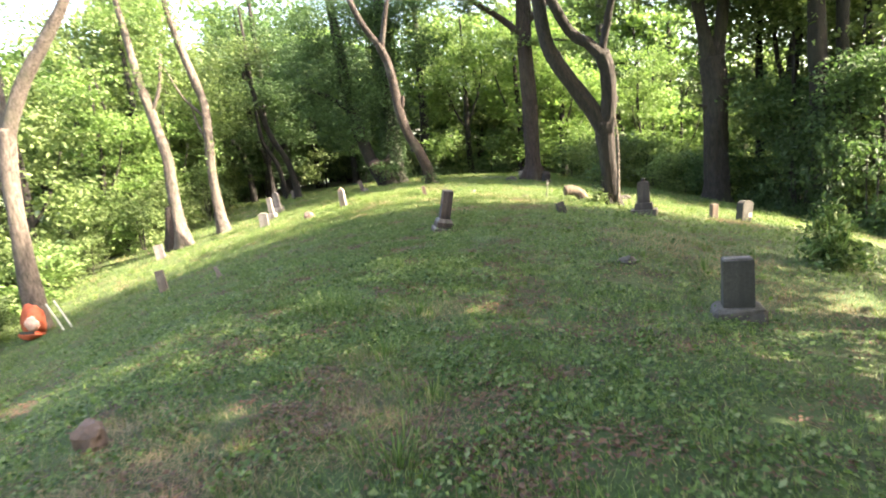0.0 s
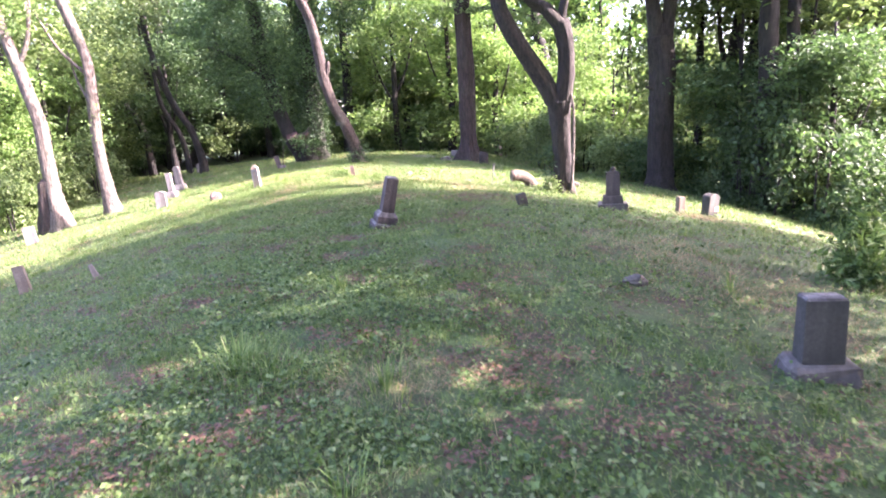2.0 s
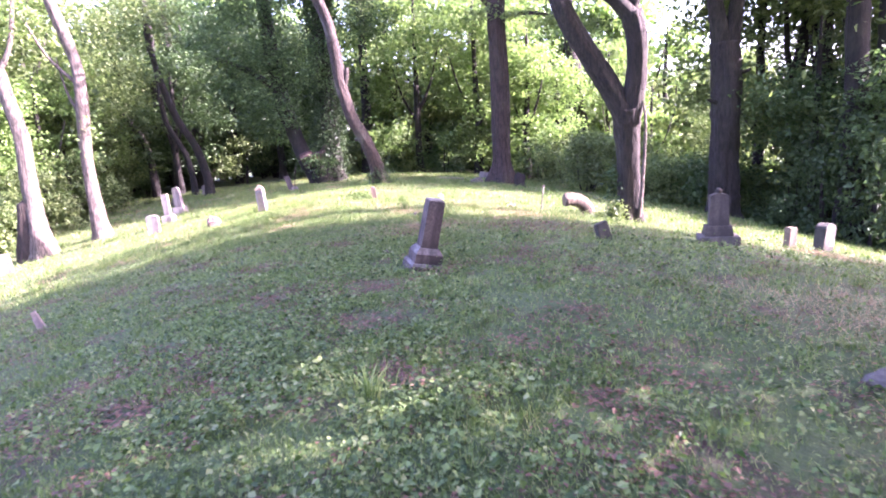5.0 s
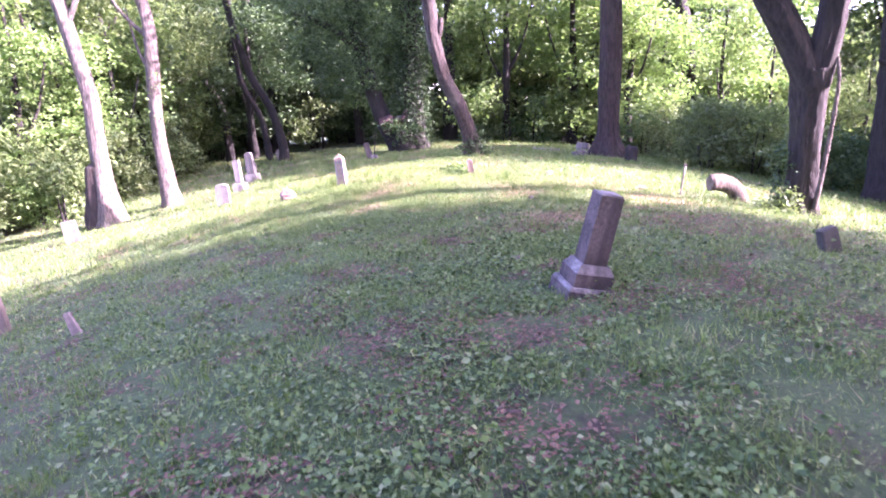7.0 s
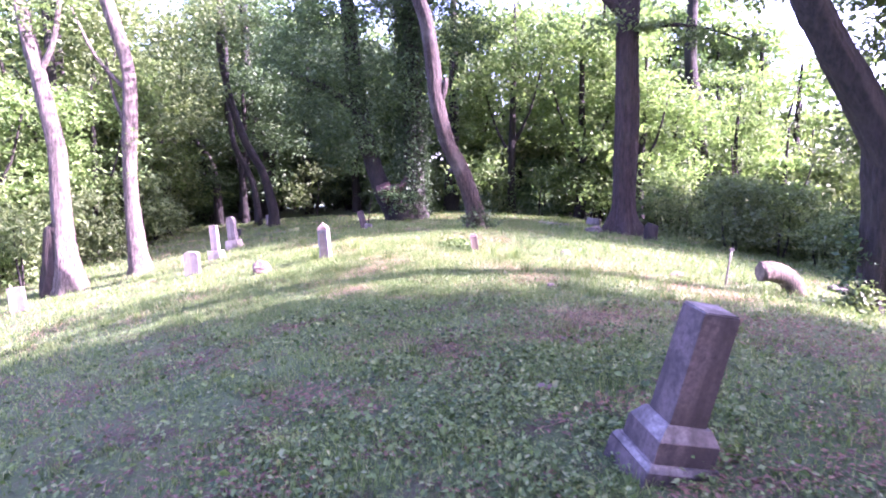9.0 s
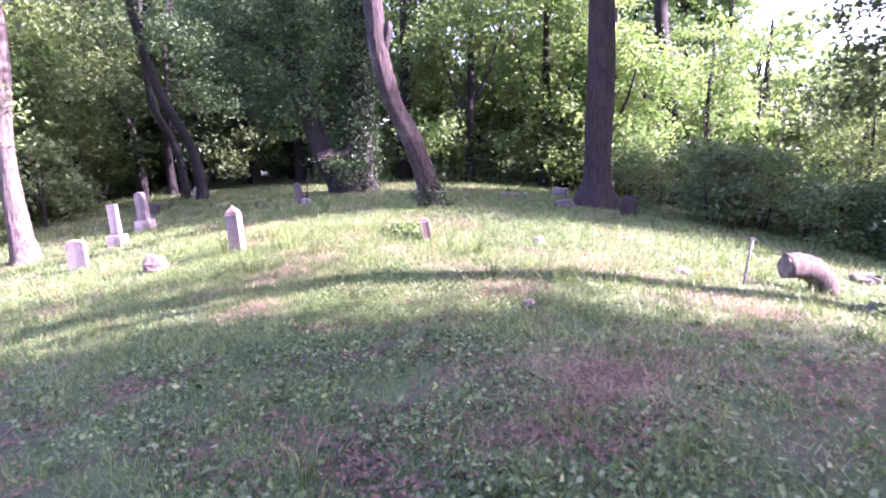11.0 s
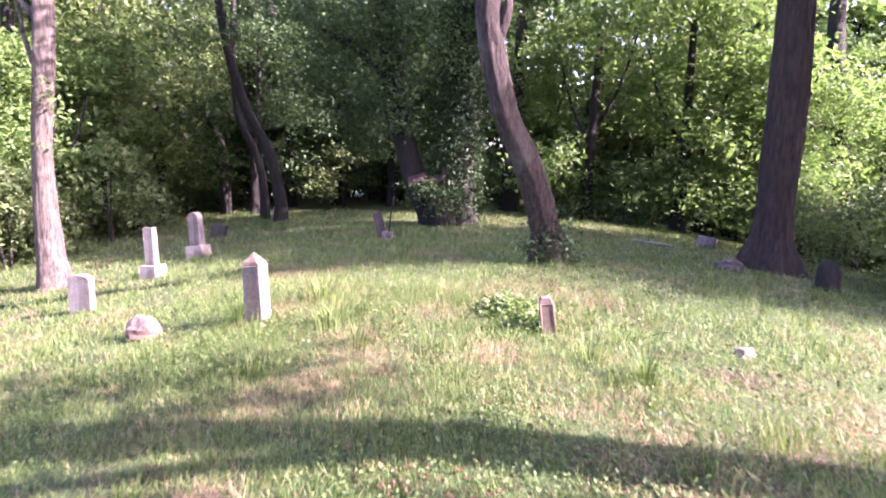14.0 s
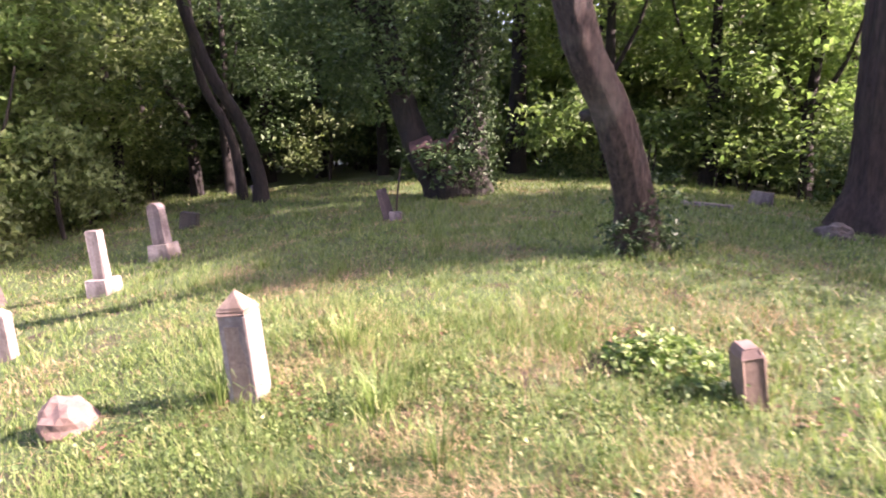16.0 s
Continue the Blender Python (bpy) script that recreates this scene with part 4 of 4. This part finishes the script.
    part("shaft", bm_mesh("shaft", slab(0.2, 0.14, 0.68, "flat", 0.95, 0.02, seed=17), MARBLE), g, loc=(0, 0, 0.25))
    g = grave("gravestone", -9.78, 21.0, "grey marble shaft with a pointed head on a plinth", (0, -7, 2))
    part("plinth", bm_mesh("plinth", slab(0.42, 0.38, 0.3, taper=0.92, bevel=0.015, seed=18), MARBLE), g)
    part("shaft", bm_mesh("shaft", slab(0.27, 0.2, 0.72, "arch", 0.85, 0.015, seed=19, rise=0.12), MARBLE_GREY), g, loc=(0, 0, 0.3))
    g = grave("gravestone", -8.6, 16.6, "low white marble tablet with a rounded top", (0, -3, 4))
    part("tablet", bm_mesh("tablet", slab(0.34, 0.13, 0.58, "arch", 1.0, 0.014, seed=20, rise=0.07), MARBLE), g)
    g = grave("gravestone", -8.25, 9.0, "thin pale stone slab leaning on the slope", (0, -9, 10))
    part("slab", bm_mesh("slab", slab(0.24, 0.09, 0.62, "flat", 0.92, 0.012, seed=21), MARBLE_STAINED), g)
    g = grave("gravestone", -5.8, 7.55, "broken pale stone stub leaning in the grass", (0, -22, 10))
    part("slab", bm_mesh("slab", slab(0.11, 0.07, 0.3, "flat", 0.7, 0.015, seed=22), ROCK_PALE), g)
    g = grave("gravestone", -13.1, 16.5, "grey stone slab beside the pale tree", (0, -8, 20))
    part("slab", bm_mesh("slab", slab(0.36, 0.14, 0.62, "flat", 0.95, 0.02, seed=23), MARBLE_GREY), g)
    # shaded crest
    g = grave("gravestone", -6.05, 22.4, "dark narrow stone leaning beside the old tree", (0, -16, 12))
    part("tablet", bm_mesh("tablet", slab(0.21, 0.14, 0.62, "flat", 0.93, 0.015, seed=24), LEANING), g)
    g = grave("gravestone", -5.92, 22.3, "small square footstone of the leaning stone", (0, 0, 10))
    part("footstone", bm_mesh("footstone", slab(0.22, 0.22, 0.18, bevel=0.02, seed=25), MARBLE_GREY), g)
    g = grave("gravestone", -11.8, 28.3, "small dark stone in the shade of the wood", (0, -6, 12))
    part("tablet", bm_mesh("tablet", slab(0.32, 0.16, 0.5, "arch", 1.0, 0.02, seed=26, rise=0.1), MARBLE_GREY), g)
    g = grave("gravestone", -11.3, 24.0, "low dark stone half hidden in grass", (0, 8, 12))
    part("tablet", bm_mesh("tablet", slab(0.4, 0.2, 0.4, "flat", 0.95, 0.02, seed=27), GRANITE), g)
    g = grave("gravestone", 1.5, 26.6, "low grey stone block on the crest", (0, 8, -20))
    part("block", bm_mesh("block", slab(0.5, 0.3, 0.34, "flat", 0.94, 0.03, seed=28), MARBLE_GREY), g)
    g = grave("gravestone", 0.0, 24.9, "flat pale ledger stone lying in the grass", (0, 4, -20), 0.02)
    part("ledger", bm_mesh("ledger", slab(1.0, 0.5, 0.08, "flat", 0.97, 0.02, seed=29), MARBLE_GREY), g)
    rock(1.0, 21.3, 0.28, 0.2, 0.19, ROCK, 1, "grey rounded stone against the tree's foot")
    rock(-6.08, 14.8, 0.2, 0.16, 0.19, ROCK_PINK, 2, "pale broken stone in sunlit grass", 20)
    rock(-0.18, 15.0, 0.11, 0.08, 0.07, ROCK_PALE, 3, "small pale stone in sunlit grass", 40)
    rock(-0.58, 11.4, 0.075, 0.06, 0.06, LEANING, 11, "small brown stone among low weeds")
    rock(1.55, 13.8, 0.14, 0.1, 0.07, SANDSTONE, 12, "flat tan stone near the iron post", 15)
    rock(3.0, 2.95, 0.15, 0.11, 0.09, ROCK, 4, "grey field stone in the turf")
    rock(-1.5, -2.4, 0.12, 0.11, 0.14, ROCK_PINK, 5, "pinkish rounded stone set in the turf", 0, 0.2)
    rock(3.45, 12.9, 0.16, 0.12, 0.1, ROCK, 6, "grey field stone near the forked tree")
    rock(-0.75, 7.65, 0.08, 0.07, 0.03, ROCK_PINK, 7, "flat brown stone in the turf")
    rock(4.9, 15.6, 0.24, 0.16, 0.12, ROCK, 8, "grey stone at the wood's edge")


def log_stump():
    o = org((3.42, 13.85))
    t = thing("log_stump", 3.42, 13.85, "bent log stump with a dark sawn end, rising from the turf", "stump")
    pts = [(0.02, 0.04, -0.15, 0.17), (-0.03, 0.03, 0.08, 0.155), (-0.15, 0.0, 0.26, 0.15), (-0.36, -0.04, 0.36, 0.15), (-0.6, -0.09, 0.37, 0.15)]
    part("log", tube("log", pts, BARK_LOG, step=0.05, seed=80, lumps=0.1, seg=28, ridge=0.03), t)
    bm = bmesh.new()
    bmesh.ops.create_cone(bm, cap_ends=True, segments=18, radius1=0.137, radius2=0.137, depth=0.02)
    bmesh.ops.transform(bm, matrix=pose(-0.605, -0.09, 0.37, 0, 90, 12), verts=bm.verts)
    part("sawn_end", bm_mesh("sawn_end", bm, WOOD_CUT), t, "dark weathered sawn end")
    t = thing("stump", 2.5, 21.0, "dark narrow stump beside the straight tree", "stump")
    part("wood", tube("wood", [(0, 0, -0.1, 0.22), (0, 0, 0.15, 0.18), (0.02, 0, 0.4, 0.17), (0.05, 0, 0.5, 0.13)], BARK_DARK, step=0.08, seed=81, lumps=0.15), t)


def iron_post():
    t = thing("marker_post", 2.22, 13.55, "thin leaning iron post with a small flat head", "post")
    part("rod", tube("rod", [(0, 0, -0.1, 0.016), (0.04, 0, 0.3, 0.016), (0.08, 0, 0.57, 0.016)], IRON, seg=8, lumps=0.02), t)
    part("head", bm_mesh("head", slab(0.07, 0.03, 0.035, bevel=0.005, seed=82), IRON), t, loc=(0.08, 0, 0.56))
    t = thing("stick", -6.0, 22.6, "thin dead stick standing beside the dark stone", "stick")
    part("stem", tube("stem", [(0, 0, -0.1, 0.02), (0.05, 0, 0.5, 0.018), (0.12, 0, 0.95, 0.01)], BARK_BROWN, seg=6, lumps=0.05), t)


def orange_pack():
    t = thing("canvas_pack", -13.6, 10.3, "orange-red canvas pack set down against the slope tree", "pack")
    part("body", rock_mesh("body", 0.38, 0.3, 0.55, ORANGE, 31), t, loc=(0, 0, 0.5))
    part("pocket", rock_mesh("pocket", 0.24, 0.14, 0.26, ORANGE_LT, 32), t, "faded front pocket", loc=(0.16, -0.25, 0.5))
    part("base", rock_mesh("base", 0.42, 0.3, 0.16, ORANGE, 33), t, loc=(-0.02, -0.1, 0.14))
    part("strap", bm_mesh("strap", slab(0.5, 0.03, 0.08, bevel=0.01, seed=34), BLACK), t, "dark strap", loc=(0, -0.31, 0.2))
    for dx in (0, 0.28):
        s = thing("pole", -12.45 + dx, 9.9, "pale pole leaning in the grass by the pack", "pole", "pale poles by the pack")
        part("shaft", tube("shaft", [(0.22, 0, -0.05, 0.025), (-0.05, 0.05, 0.4, 0.025), (-0.35, 0.1, 0.85, 0.022)], POLE, seg=8, lumps=0.03), s)


def pale_pile():
    t = thing("stone_pile", -17.6, 43.5, "heap of pale broken stones far under the trees", "stones")
    for i, (x, y, s) in enumerate(((-0.5, 0, 0.5), (0.25, 0.1, 0.55), (-0.1, -0.2, 0.35), (0.7, 0.1, 0.35))):
        part("stone", rock_mesh("stone", s, s * 0.7, s * 0.6, ROCK_PALE, 40 + i, 2), t, loc=(x, y, 0.35 + 0.3 * (i == 1)))
    t = thing("marker_post", -16.7, 43.5, "pale weathered post behind the stone heap", "post")
    part("post", tube("post", [(0, 0, -0.2, 0.12), (0.02, 0, 1, 0.1), (0.0, 0, 2.2, 0.08)], BARK_PALE, seg=8), t)


stones()
log_stump()
iron_post()
orange_pack()
pale_pile()


def weed_clump():
    t = thing("tall_weeds", 6.2, 3.9, "clump of tall leafy weeds standing in the turf", "weeds")
    r = np.random.default_rng(90)
    for i in range(14):
        a, q = r.uniform(0, 6.28), r.uniform(0, 0.28)
        x, y, h = math.cos(a) * q, math.sin(a) * q, r.uniform(0.55, 1.05)
        part("stalk", tube("stalk", [(x, y, -0.05, 0.008), (x * 1.2, y * 1.2, h * 0.6, 0.006), (x * 1.4, y * 1.4, h, 0.003)], GRASS, seg=5, step=0.15, lumps=0.0), t)
    b = [(0, 0, 0.5, 0.28, 0.26, 0.4), (0.14, 0.05, 0.28, 0.26, 0.24, 0.25), (-0.18, 0, 0.26, 0.26, 0.24, 0.22), (0, 0, 0.85, 0.16, 0.14, 0.25), (0.1, -0.2, 0.15, 0.38, 0.22, 0.12)]
    part("foliage", leaves("foliage", sprays(b, 110, 12, 0.14, r), 0.13, WEED, flat=0.3, aspect=0.4, r=r), t)
    for i in range(26):
        a, q, h = r.uniform(0, 6.28), r.uniform(0.02, 0.2), r.uniform(0.5, 0.95)
        lean, w, turn = r.uniform(0.08, 0.4) * h, r.uniform(0.012, 0.02), r.uniform(0, 3.14)
        x, y = math.cos(a), math.sin(a)
        sx, sy = math.cos(turn) * w, math.sin(turn) * w
        rows = [(x * (q + lean * k * k), y * (q + lean * k * k), h * k - 0.04, g) for k, g in ((0, 0.7), (0.35, 1.0), (0.7, 0.8), (0.9, 0.45), (1.0, 0.05))]
        v = [(px + e * sx * g, py + e * sy * g, pz) for px, py, pz, g in rows for e in (-1, 1)]
        part("blade", raw_mesh("blade", v, [(2 * k, 2 * k + 1, 2 * k + 3, 2 * k + 2) for k in range(4)], WEED), t)
    t = thing("young_sumac", -5.55, 25.2, "leafy sapling before the broken old tree", "sapling")
    b = [(0, 0, 0.7, 0.5, 0.35, 0.4), (-0.3, 0, 1.1, 0.35, 0.3, 0.2), (0.35, -0.1, 1.0, 0.35, 0.3, 0.2)]
    part("foliage", leaves("foliage", sprays(b, 50, 9, 0.25, r), 0.15, LEAF_SHADED, flat=0.6, r=r), t)
    part("stem", tube("stem", [(0, 0, -0.1, 0.02), (0.05, 0, 0.5, 0.015), (0, 0, 1.1, 0.008)], BARK_BROWN, seg=6), t)

    t = thing("weed_patch", -2.2, 15.28, "low leafy weed patch beside the small tan post", "weeds")
    part("foliage", leaves("foliage", sprays([(0, 0, 0.07, 0.42, 0.3, 0.1), (-0.1, 0.1, 0.13, 0.3, 0.24, 0.1)], 120, 10, 0.07, r), 0.05, WEED, flat=0.5, aspect=0.7, r=r), t)
    t = thing("weed_patch", 3.55, 12.55, "leafy weeds round the forked tree's foot", "weeds")
    part("foliage", leaves("foliage", sprays([(0, 0, 0.12, 0.35, 0.25, 0.14), (0.2, 0.1, 0.3, 0.2, 0.15, 0.2)], 70, 10, 0.1, r), 0.08, LEAF, flat=0.5, aspect=0.7, r=r), t)


def long_grass(x, y, n, tall, spread, seed):
    """One tuft of long arching blades, three segments each."""
    r = np.random.default_rng(seed)
    t = thing("grass_tuft", x, y, "tuft of long arching grass in the sunlit turf", "grass", "tufts of long grass")
    a, h = r.uniform(0, 6.28, n), tall * r.uniform(0.35, 1.0, n)
    q = np.abs(r.normal(0, spread * 1.7, n))
    out = np.stack([np.cos(a), np.sin(a), np.zeros(n)], 1)
    side = np.stack([-np.sin(a), np.cos(a), np.zeros(n)], 1) * 0.003
    rows = []
    for k, (up, away, wide) in enumerate(((-0.03, 0, 1), (0.6, 0.18, 1), (0.9, 0.55, 0.7), (0.8, 0.95, 0.1))):
        c = out * (q + h * away * r.uniform(0.6, 1.1, n))[:, None] + np.array([0, 0, 1.0]) * (h * up)[:, None]
        rows += [c - side * wide, c + side * wide]
    v = np.stack(rows, 1)
    base = (np.arange(n) * 8)[:, None, None]
    f = (base + np.array([[0, 1, 3, 2], [2, 3, 5, 4], [4, 5, 7, 6]])[None]).reshape(-1, 4)
    part("foliage", raw_mesh("foliage", v.reshape(-1, 3), f, GRASS), t)


for i, (x, y, n, h, q) in enumerate(((-4.98, 14.85, 90, 0.34, 0.07), (-1.1, 13.9, 130, 0.3, 0.08), (-3.9, 14.7, 110, 0.3, 0.12), (-3.45, 14.2, 80, 0.26, 0.1), (-1.5, 14.2, 60, 0.3, 0.05),
                                     (-4.1, 13.6, 70, 0.24, 0.1), (-0.3, 2.6, 70, 0.22, 0.08), (-0.75, 0.7, 260, 0.24, 0.14), (-0.45, 0.45, 120, 0.2, 0.12), (0.42, 0.15, 120, 0.2, 0.1), (0.86, -3.1, 140, 0.18, 0.12), (-4.4, 15.6, 120, 0.3, 0.1), (-1.25, 14.9, 80, 0.22, 0.12), (4.05, 2.9, 25, 0.4, 0.02), (0.35, -1.2, 80, 0.22, 0.1), (0.9, -2.2, 60, 0.2, 0.1), (-1.9, 8.6, 60, 0.2, 0.1), (-0.9, 12.6, 60, 0.24, 0.06))):
    long_grass(x, y, n, h, q, 300 + i)

weed_clump()


# ---- turf: grass, low weeds, straw and fallen leaves ----
def wave(x, y, k, ph):
    """Smooth patchy field, about -1 to 1."""
    return (np.sin(x * k + ph + 1.3 * np.sin(y * k * 0.7 + ph)) + np.sin(y * k * 1.1 - ph + 1.1 * np.sin(x * k * 0.8 + 2 * ph))
            + 0.6 * np.sin((x + y) * k * 1.9 + ph * 3) + 0.5 * np.sin((x - y) * k * 2.7 - ph)) / 3.1


TRACK = np.array([(1.6, -6.0), (0.5, -2.5), (0.0, 0.4), (-0.8, 3.4), (-1.0, 6.9), (-1.6, 9.3), (-2.9, 11.6), (-4.0, 14.5)])


def off_track(x, y):
    d = np.full(x.shape, 1e9)
    for a, b in zip(TRACK[:-1], TRACK[1:]):
        ab = b - a
        t = np.clip(((x - a[0]) * ab[0] + (y - a[1]) * ab[1]) / (ab @ ab), 0, 1)
        d = np.minimum(d, np.hypot(x - a[0] - t * ab[0], y - a[1] - t * ab[1]))
    return d


# Dry grass; straw at (0.26, -1.5) and near x = 4 also paints sun flecks.
DRY_AND_SUNNY = ((0.42, 0.23, 0.45), (0.3, -2.6, 0.55), (0.85, -2.5, 0.4), (-1.3, -2.2, 0.4), (-3.45, 14.45, 0.4), (-4.55, 15.5, 0.4), (-2.55, 15.75, 0.6), (-3.0, 15.3, 0.35), (-1.0, 12.85, 0.35), (-1.5, 13.3, 0.45), (-2.6, 15.95, 0.6), (-3.3, 11.75, 0.35), (-0.95, 12.7, 0.45), (4.3, 3.4, 0.9), (4.9, 1.8, 0.7), (6.6, 9.6, 0.7), (-3.3, 13.6, 0.8), (-4.2, 15.4, 0.5), (-1.9, 16.2, 0.8), (0.6, 13.6, 0.9), (-2.3, 14.0, 0.5), (0.26, -1.5, 0.4), (-0.5, -3.0, 0.8), (3.9, 4.4, 1.0), (-0.4, 9.5, 0.7), (-5.5, 17.5, 0.8), (-0.8, 12.2, 0.6), (1.6, 11.9, 0.8))


def straw_cover(x, y):
    d = np.zeros(x.shape)
    for a, b, k in DRY_AND_SUNNY:
        d = np.maximum(d, np.exp(-((x - a) ** 2 + (y - b) ** 2) / (k * k)))
    d = np.maximum(d, (y > 10.8) * np.clip(wave(x, y, 2.1, 4.0) * 1.6 - 0.35, 0, 0.7))
    return d * (0.75 + 0.6 * wave(x, y, 5.0, 0.4))


WORN = ((0.2, 1.25, 0.4), (-0.5, 1.0, 0.35), (1.45, 1.6, 0.4), (1.3, 0.45, 0.35), (-1.85, 3.75, 0.35), (-0.45, 4.25, 0.4), (-0.2, 4.6, 0.3), (0.6, 3.4, 0.35), (-2.5, 3.6, 0.3), (-0.7, 5.4, 0.35), (1.2, 9.4, 0.6),
        (-2.6, 7.7, 0.45), (-0.75, 5.65, 0.35), (0.9, 6.4, 0.4), (1.6, 8.7, 0.5), (-0.2, 9.7, 0.35), (3.9, -1.6, 0.4), (-0.1, -2.4, 0.3), (-2.4, 15.7, 0.25), (2.0, -3.0, 0.4))


def bare(x, y):
    """Worn brown spots in the shaded turf."""
    worn = np.exp(-((x - 1.5) ** 2 / 1.2 + (y - 9.7) ** 2 / 0.35))
    for a, b, k in WORN:
        worn = np.maximum(worn, np.exp(-((x - a) ** 2 + 1.6 * (y - b) ** 2) / (k * k)) * (0.85 + 0.5 * wave(x, y, 9.0, a)))
    return np.maximum(worn, np.clip(wave(x, y, 3.7, 2.6) * 2.4 - 0.75, 0, 1) * np.where(y < 10.5, 1.0, 0.35))


def places(n, r, fall, near):
    x, y = r.uniform(-17, 12, n), r.uniform(-5.5, 31, n)
    d = off_track(x, y)
    keep = r.uniform(0, 1, n) < np.minimum(1, (near / (d + 0.3)) ** fall)
    return x[keep], y[keep], d[keep]


def fine_blades(name, x, y, h, w, mat, label, lean, r):
    """Single-triangle blades, for the many."""
    n = len(x)
    a = r.uniform(0, 6.28, n)
    ln = np.abs(r.normal(lean, lean * 0.5, n))
    b = np.stack([x, y, height(x, y) - 0.008], 1)
    d = np.stack([np.cos(a), np.sin(a), np.zeros(n)], 1)
    q = a + r.uniform(0.8, 2.3, n)
    s = np.stack([np.cos(q), np.sin(q), np.zeros(n)], 1) * (w / 2)[:, None]
    tip = b + np.array([0, 0, 1.0]) * (h * np.maximum(0.3, 1 - 0.3 * ln))[:, None] + d * (h * ln)[:, None]
    v = np.stack([b - s, b + s, tip], 1)
    return tagged(new(name, raw_mesh(name, v.reshape(-1, 3), np.arange(n * 3).reshape(n, 3), mat)), label, "grass", kind="stuff")


def build_turf():
    r = np.random.default_rng(200)
    # grass
    x, y, d = places(5200000, r, 1.5, 1.25)
    sel = r.uniform(0, 1, len(x)) < 0.4 + 0.22 * (wave(x, y, 0.9, 1.0) > 0.05) + 0.42 * (y > 11) - 0.7 * straw_cover(x, y) + 0.25 * wave(x, y, 3.1, 2.2) - 0.55 * bare(x, y)
    x, y, d = x[sel], y[sel], d[sel]
    h = r.uniform(0.03, 0.08, len(x)) * (1 + 0.5 * wave(x, y, 2.3, 0.7)) * (1 + 0.04 * d) * np.where(y > 10.5, 1.4, 1.0)
    fine_blades("grass", x, y, h, (0.005 + 0.0011 * d) * r.uniform(0.7, 1.4, len(x)), GRASS, "short uneven green grass over the knoll", 0.6, r)
    # tufts
    cx, cy, cd = places(3600, r, 1.2, 2.0)
    m = 60
    w = np.repeat(r.uniform(0.04, 0.12, len(cx)), m)
    tx = np.repeat(cx, m) + r.normal(0, 1, len(w)) * w
    ty = np.repeat(cy, m) + r.normal(0, 1, len(w)) * w
    hh = np.repeat(r.uniform(0.09, 0.22, len(cx)) * np.where(cy > 11, 1.15, 0.7), m) * r.uniform(0.5, 1.2, len(tx))
    fine_blades("grass_tufts", tx, ty, hh, (0.005 + 0.0008 * np.repeat(cd, m)), GRASS, "taller tufts of long grass", 0.45, r)
    # straw
    x, y, d = places(3600000, r, 0.9, 2.0)
    q = straw_cover(x, y)
    sel = r.uniform(0, 1, len(x)) < np.clip(q, 0, 1) * 0.9 + 0.016 + 0.03 * (y > 11)
    x, y, d = x[sel], y[sel], d[sel]
    fine_blades("dry_grass", x, y, r.uniform(0.04, 0.12, len(x)), (0.0055 + 0.0008 * d), STRAW, "patches of dry straw-coloured grass, some painted for sun flecks", 1.3, r)
    # low weeds
    x, y, d = places(4300000, r, 1.4, 1.15)
    sel = r.uniform(0, 1, len(x)) < np.where(y < 10.5, 0.4, 0.3) + np.where(y < 10.5, 0.4, 0.6) * wave(x, y, 1.4, 3.0) + 0.5 * wave(x, y, 5.2, 0.9) - 0.5 * straw_cover(x, y) - 0.35 * np.clip(wave(x, y, 1.9, 5.0), 0, 1) + 0.12 * (y < 10) - 0.5 * bare(x, y) + np.where(y > 11, np.where(x > -2.8, 0.42, 0.0), 0)
    x, y, d = x[sel], y[sel], d[sel]
    z = height(x, y) + np.abs(r.normal(0, 0.03, len(x))) * (1 + 1.0 * (wave(x, y, 6.0, 1.5) > 0.2)) + 0.01
    s = r.uniform(0.3, 1.0, len(x)) ** 1.5 * 0.041 * (1 + 0.06 * d) * np.where(y < 10.5, 1.2, 0.85)
    me = leaves("low_weeds", np.stack([x, y, z], 1), s, WEED, flat=0.55, droop=0.05, aspect=0.75, r=r)
    tagged(new("low_weeds", me), "low clover-like weeds covering the shaded turf", "weeds", kind="stuff")
    # fallen leaves
    x, y, d = places(1700000, r, 1.1, 1.6)
    sel = r.uniform(0, 1, len(x)) < 0.05 + 0.9 * bare(x, y) + 0.6 * wave(x, y, 1.9, 5.0) + 0.5 * wave(x, y, 4.9, 2.0) - 0.35 * (y > 11)
    x, y = x[sel], y[sel]
    me = leaves("fallen_leaves", np.stack([x, y, height(x, y) + r.uniform(0.01, 0.04, len(x))], 1), r.uniform(0.02, 0.05, len(x)), DEAD, flat=0.75, droop=0.0, aspect=0.6, r=r)
    tagged(new("fallen_leaves", me), "scattered brown fallen leaves in the turf", "leaves", kind="stuff")


build_turf()
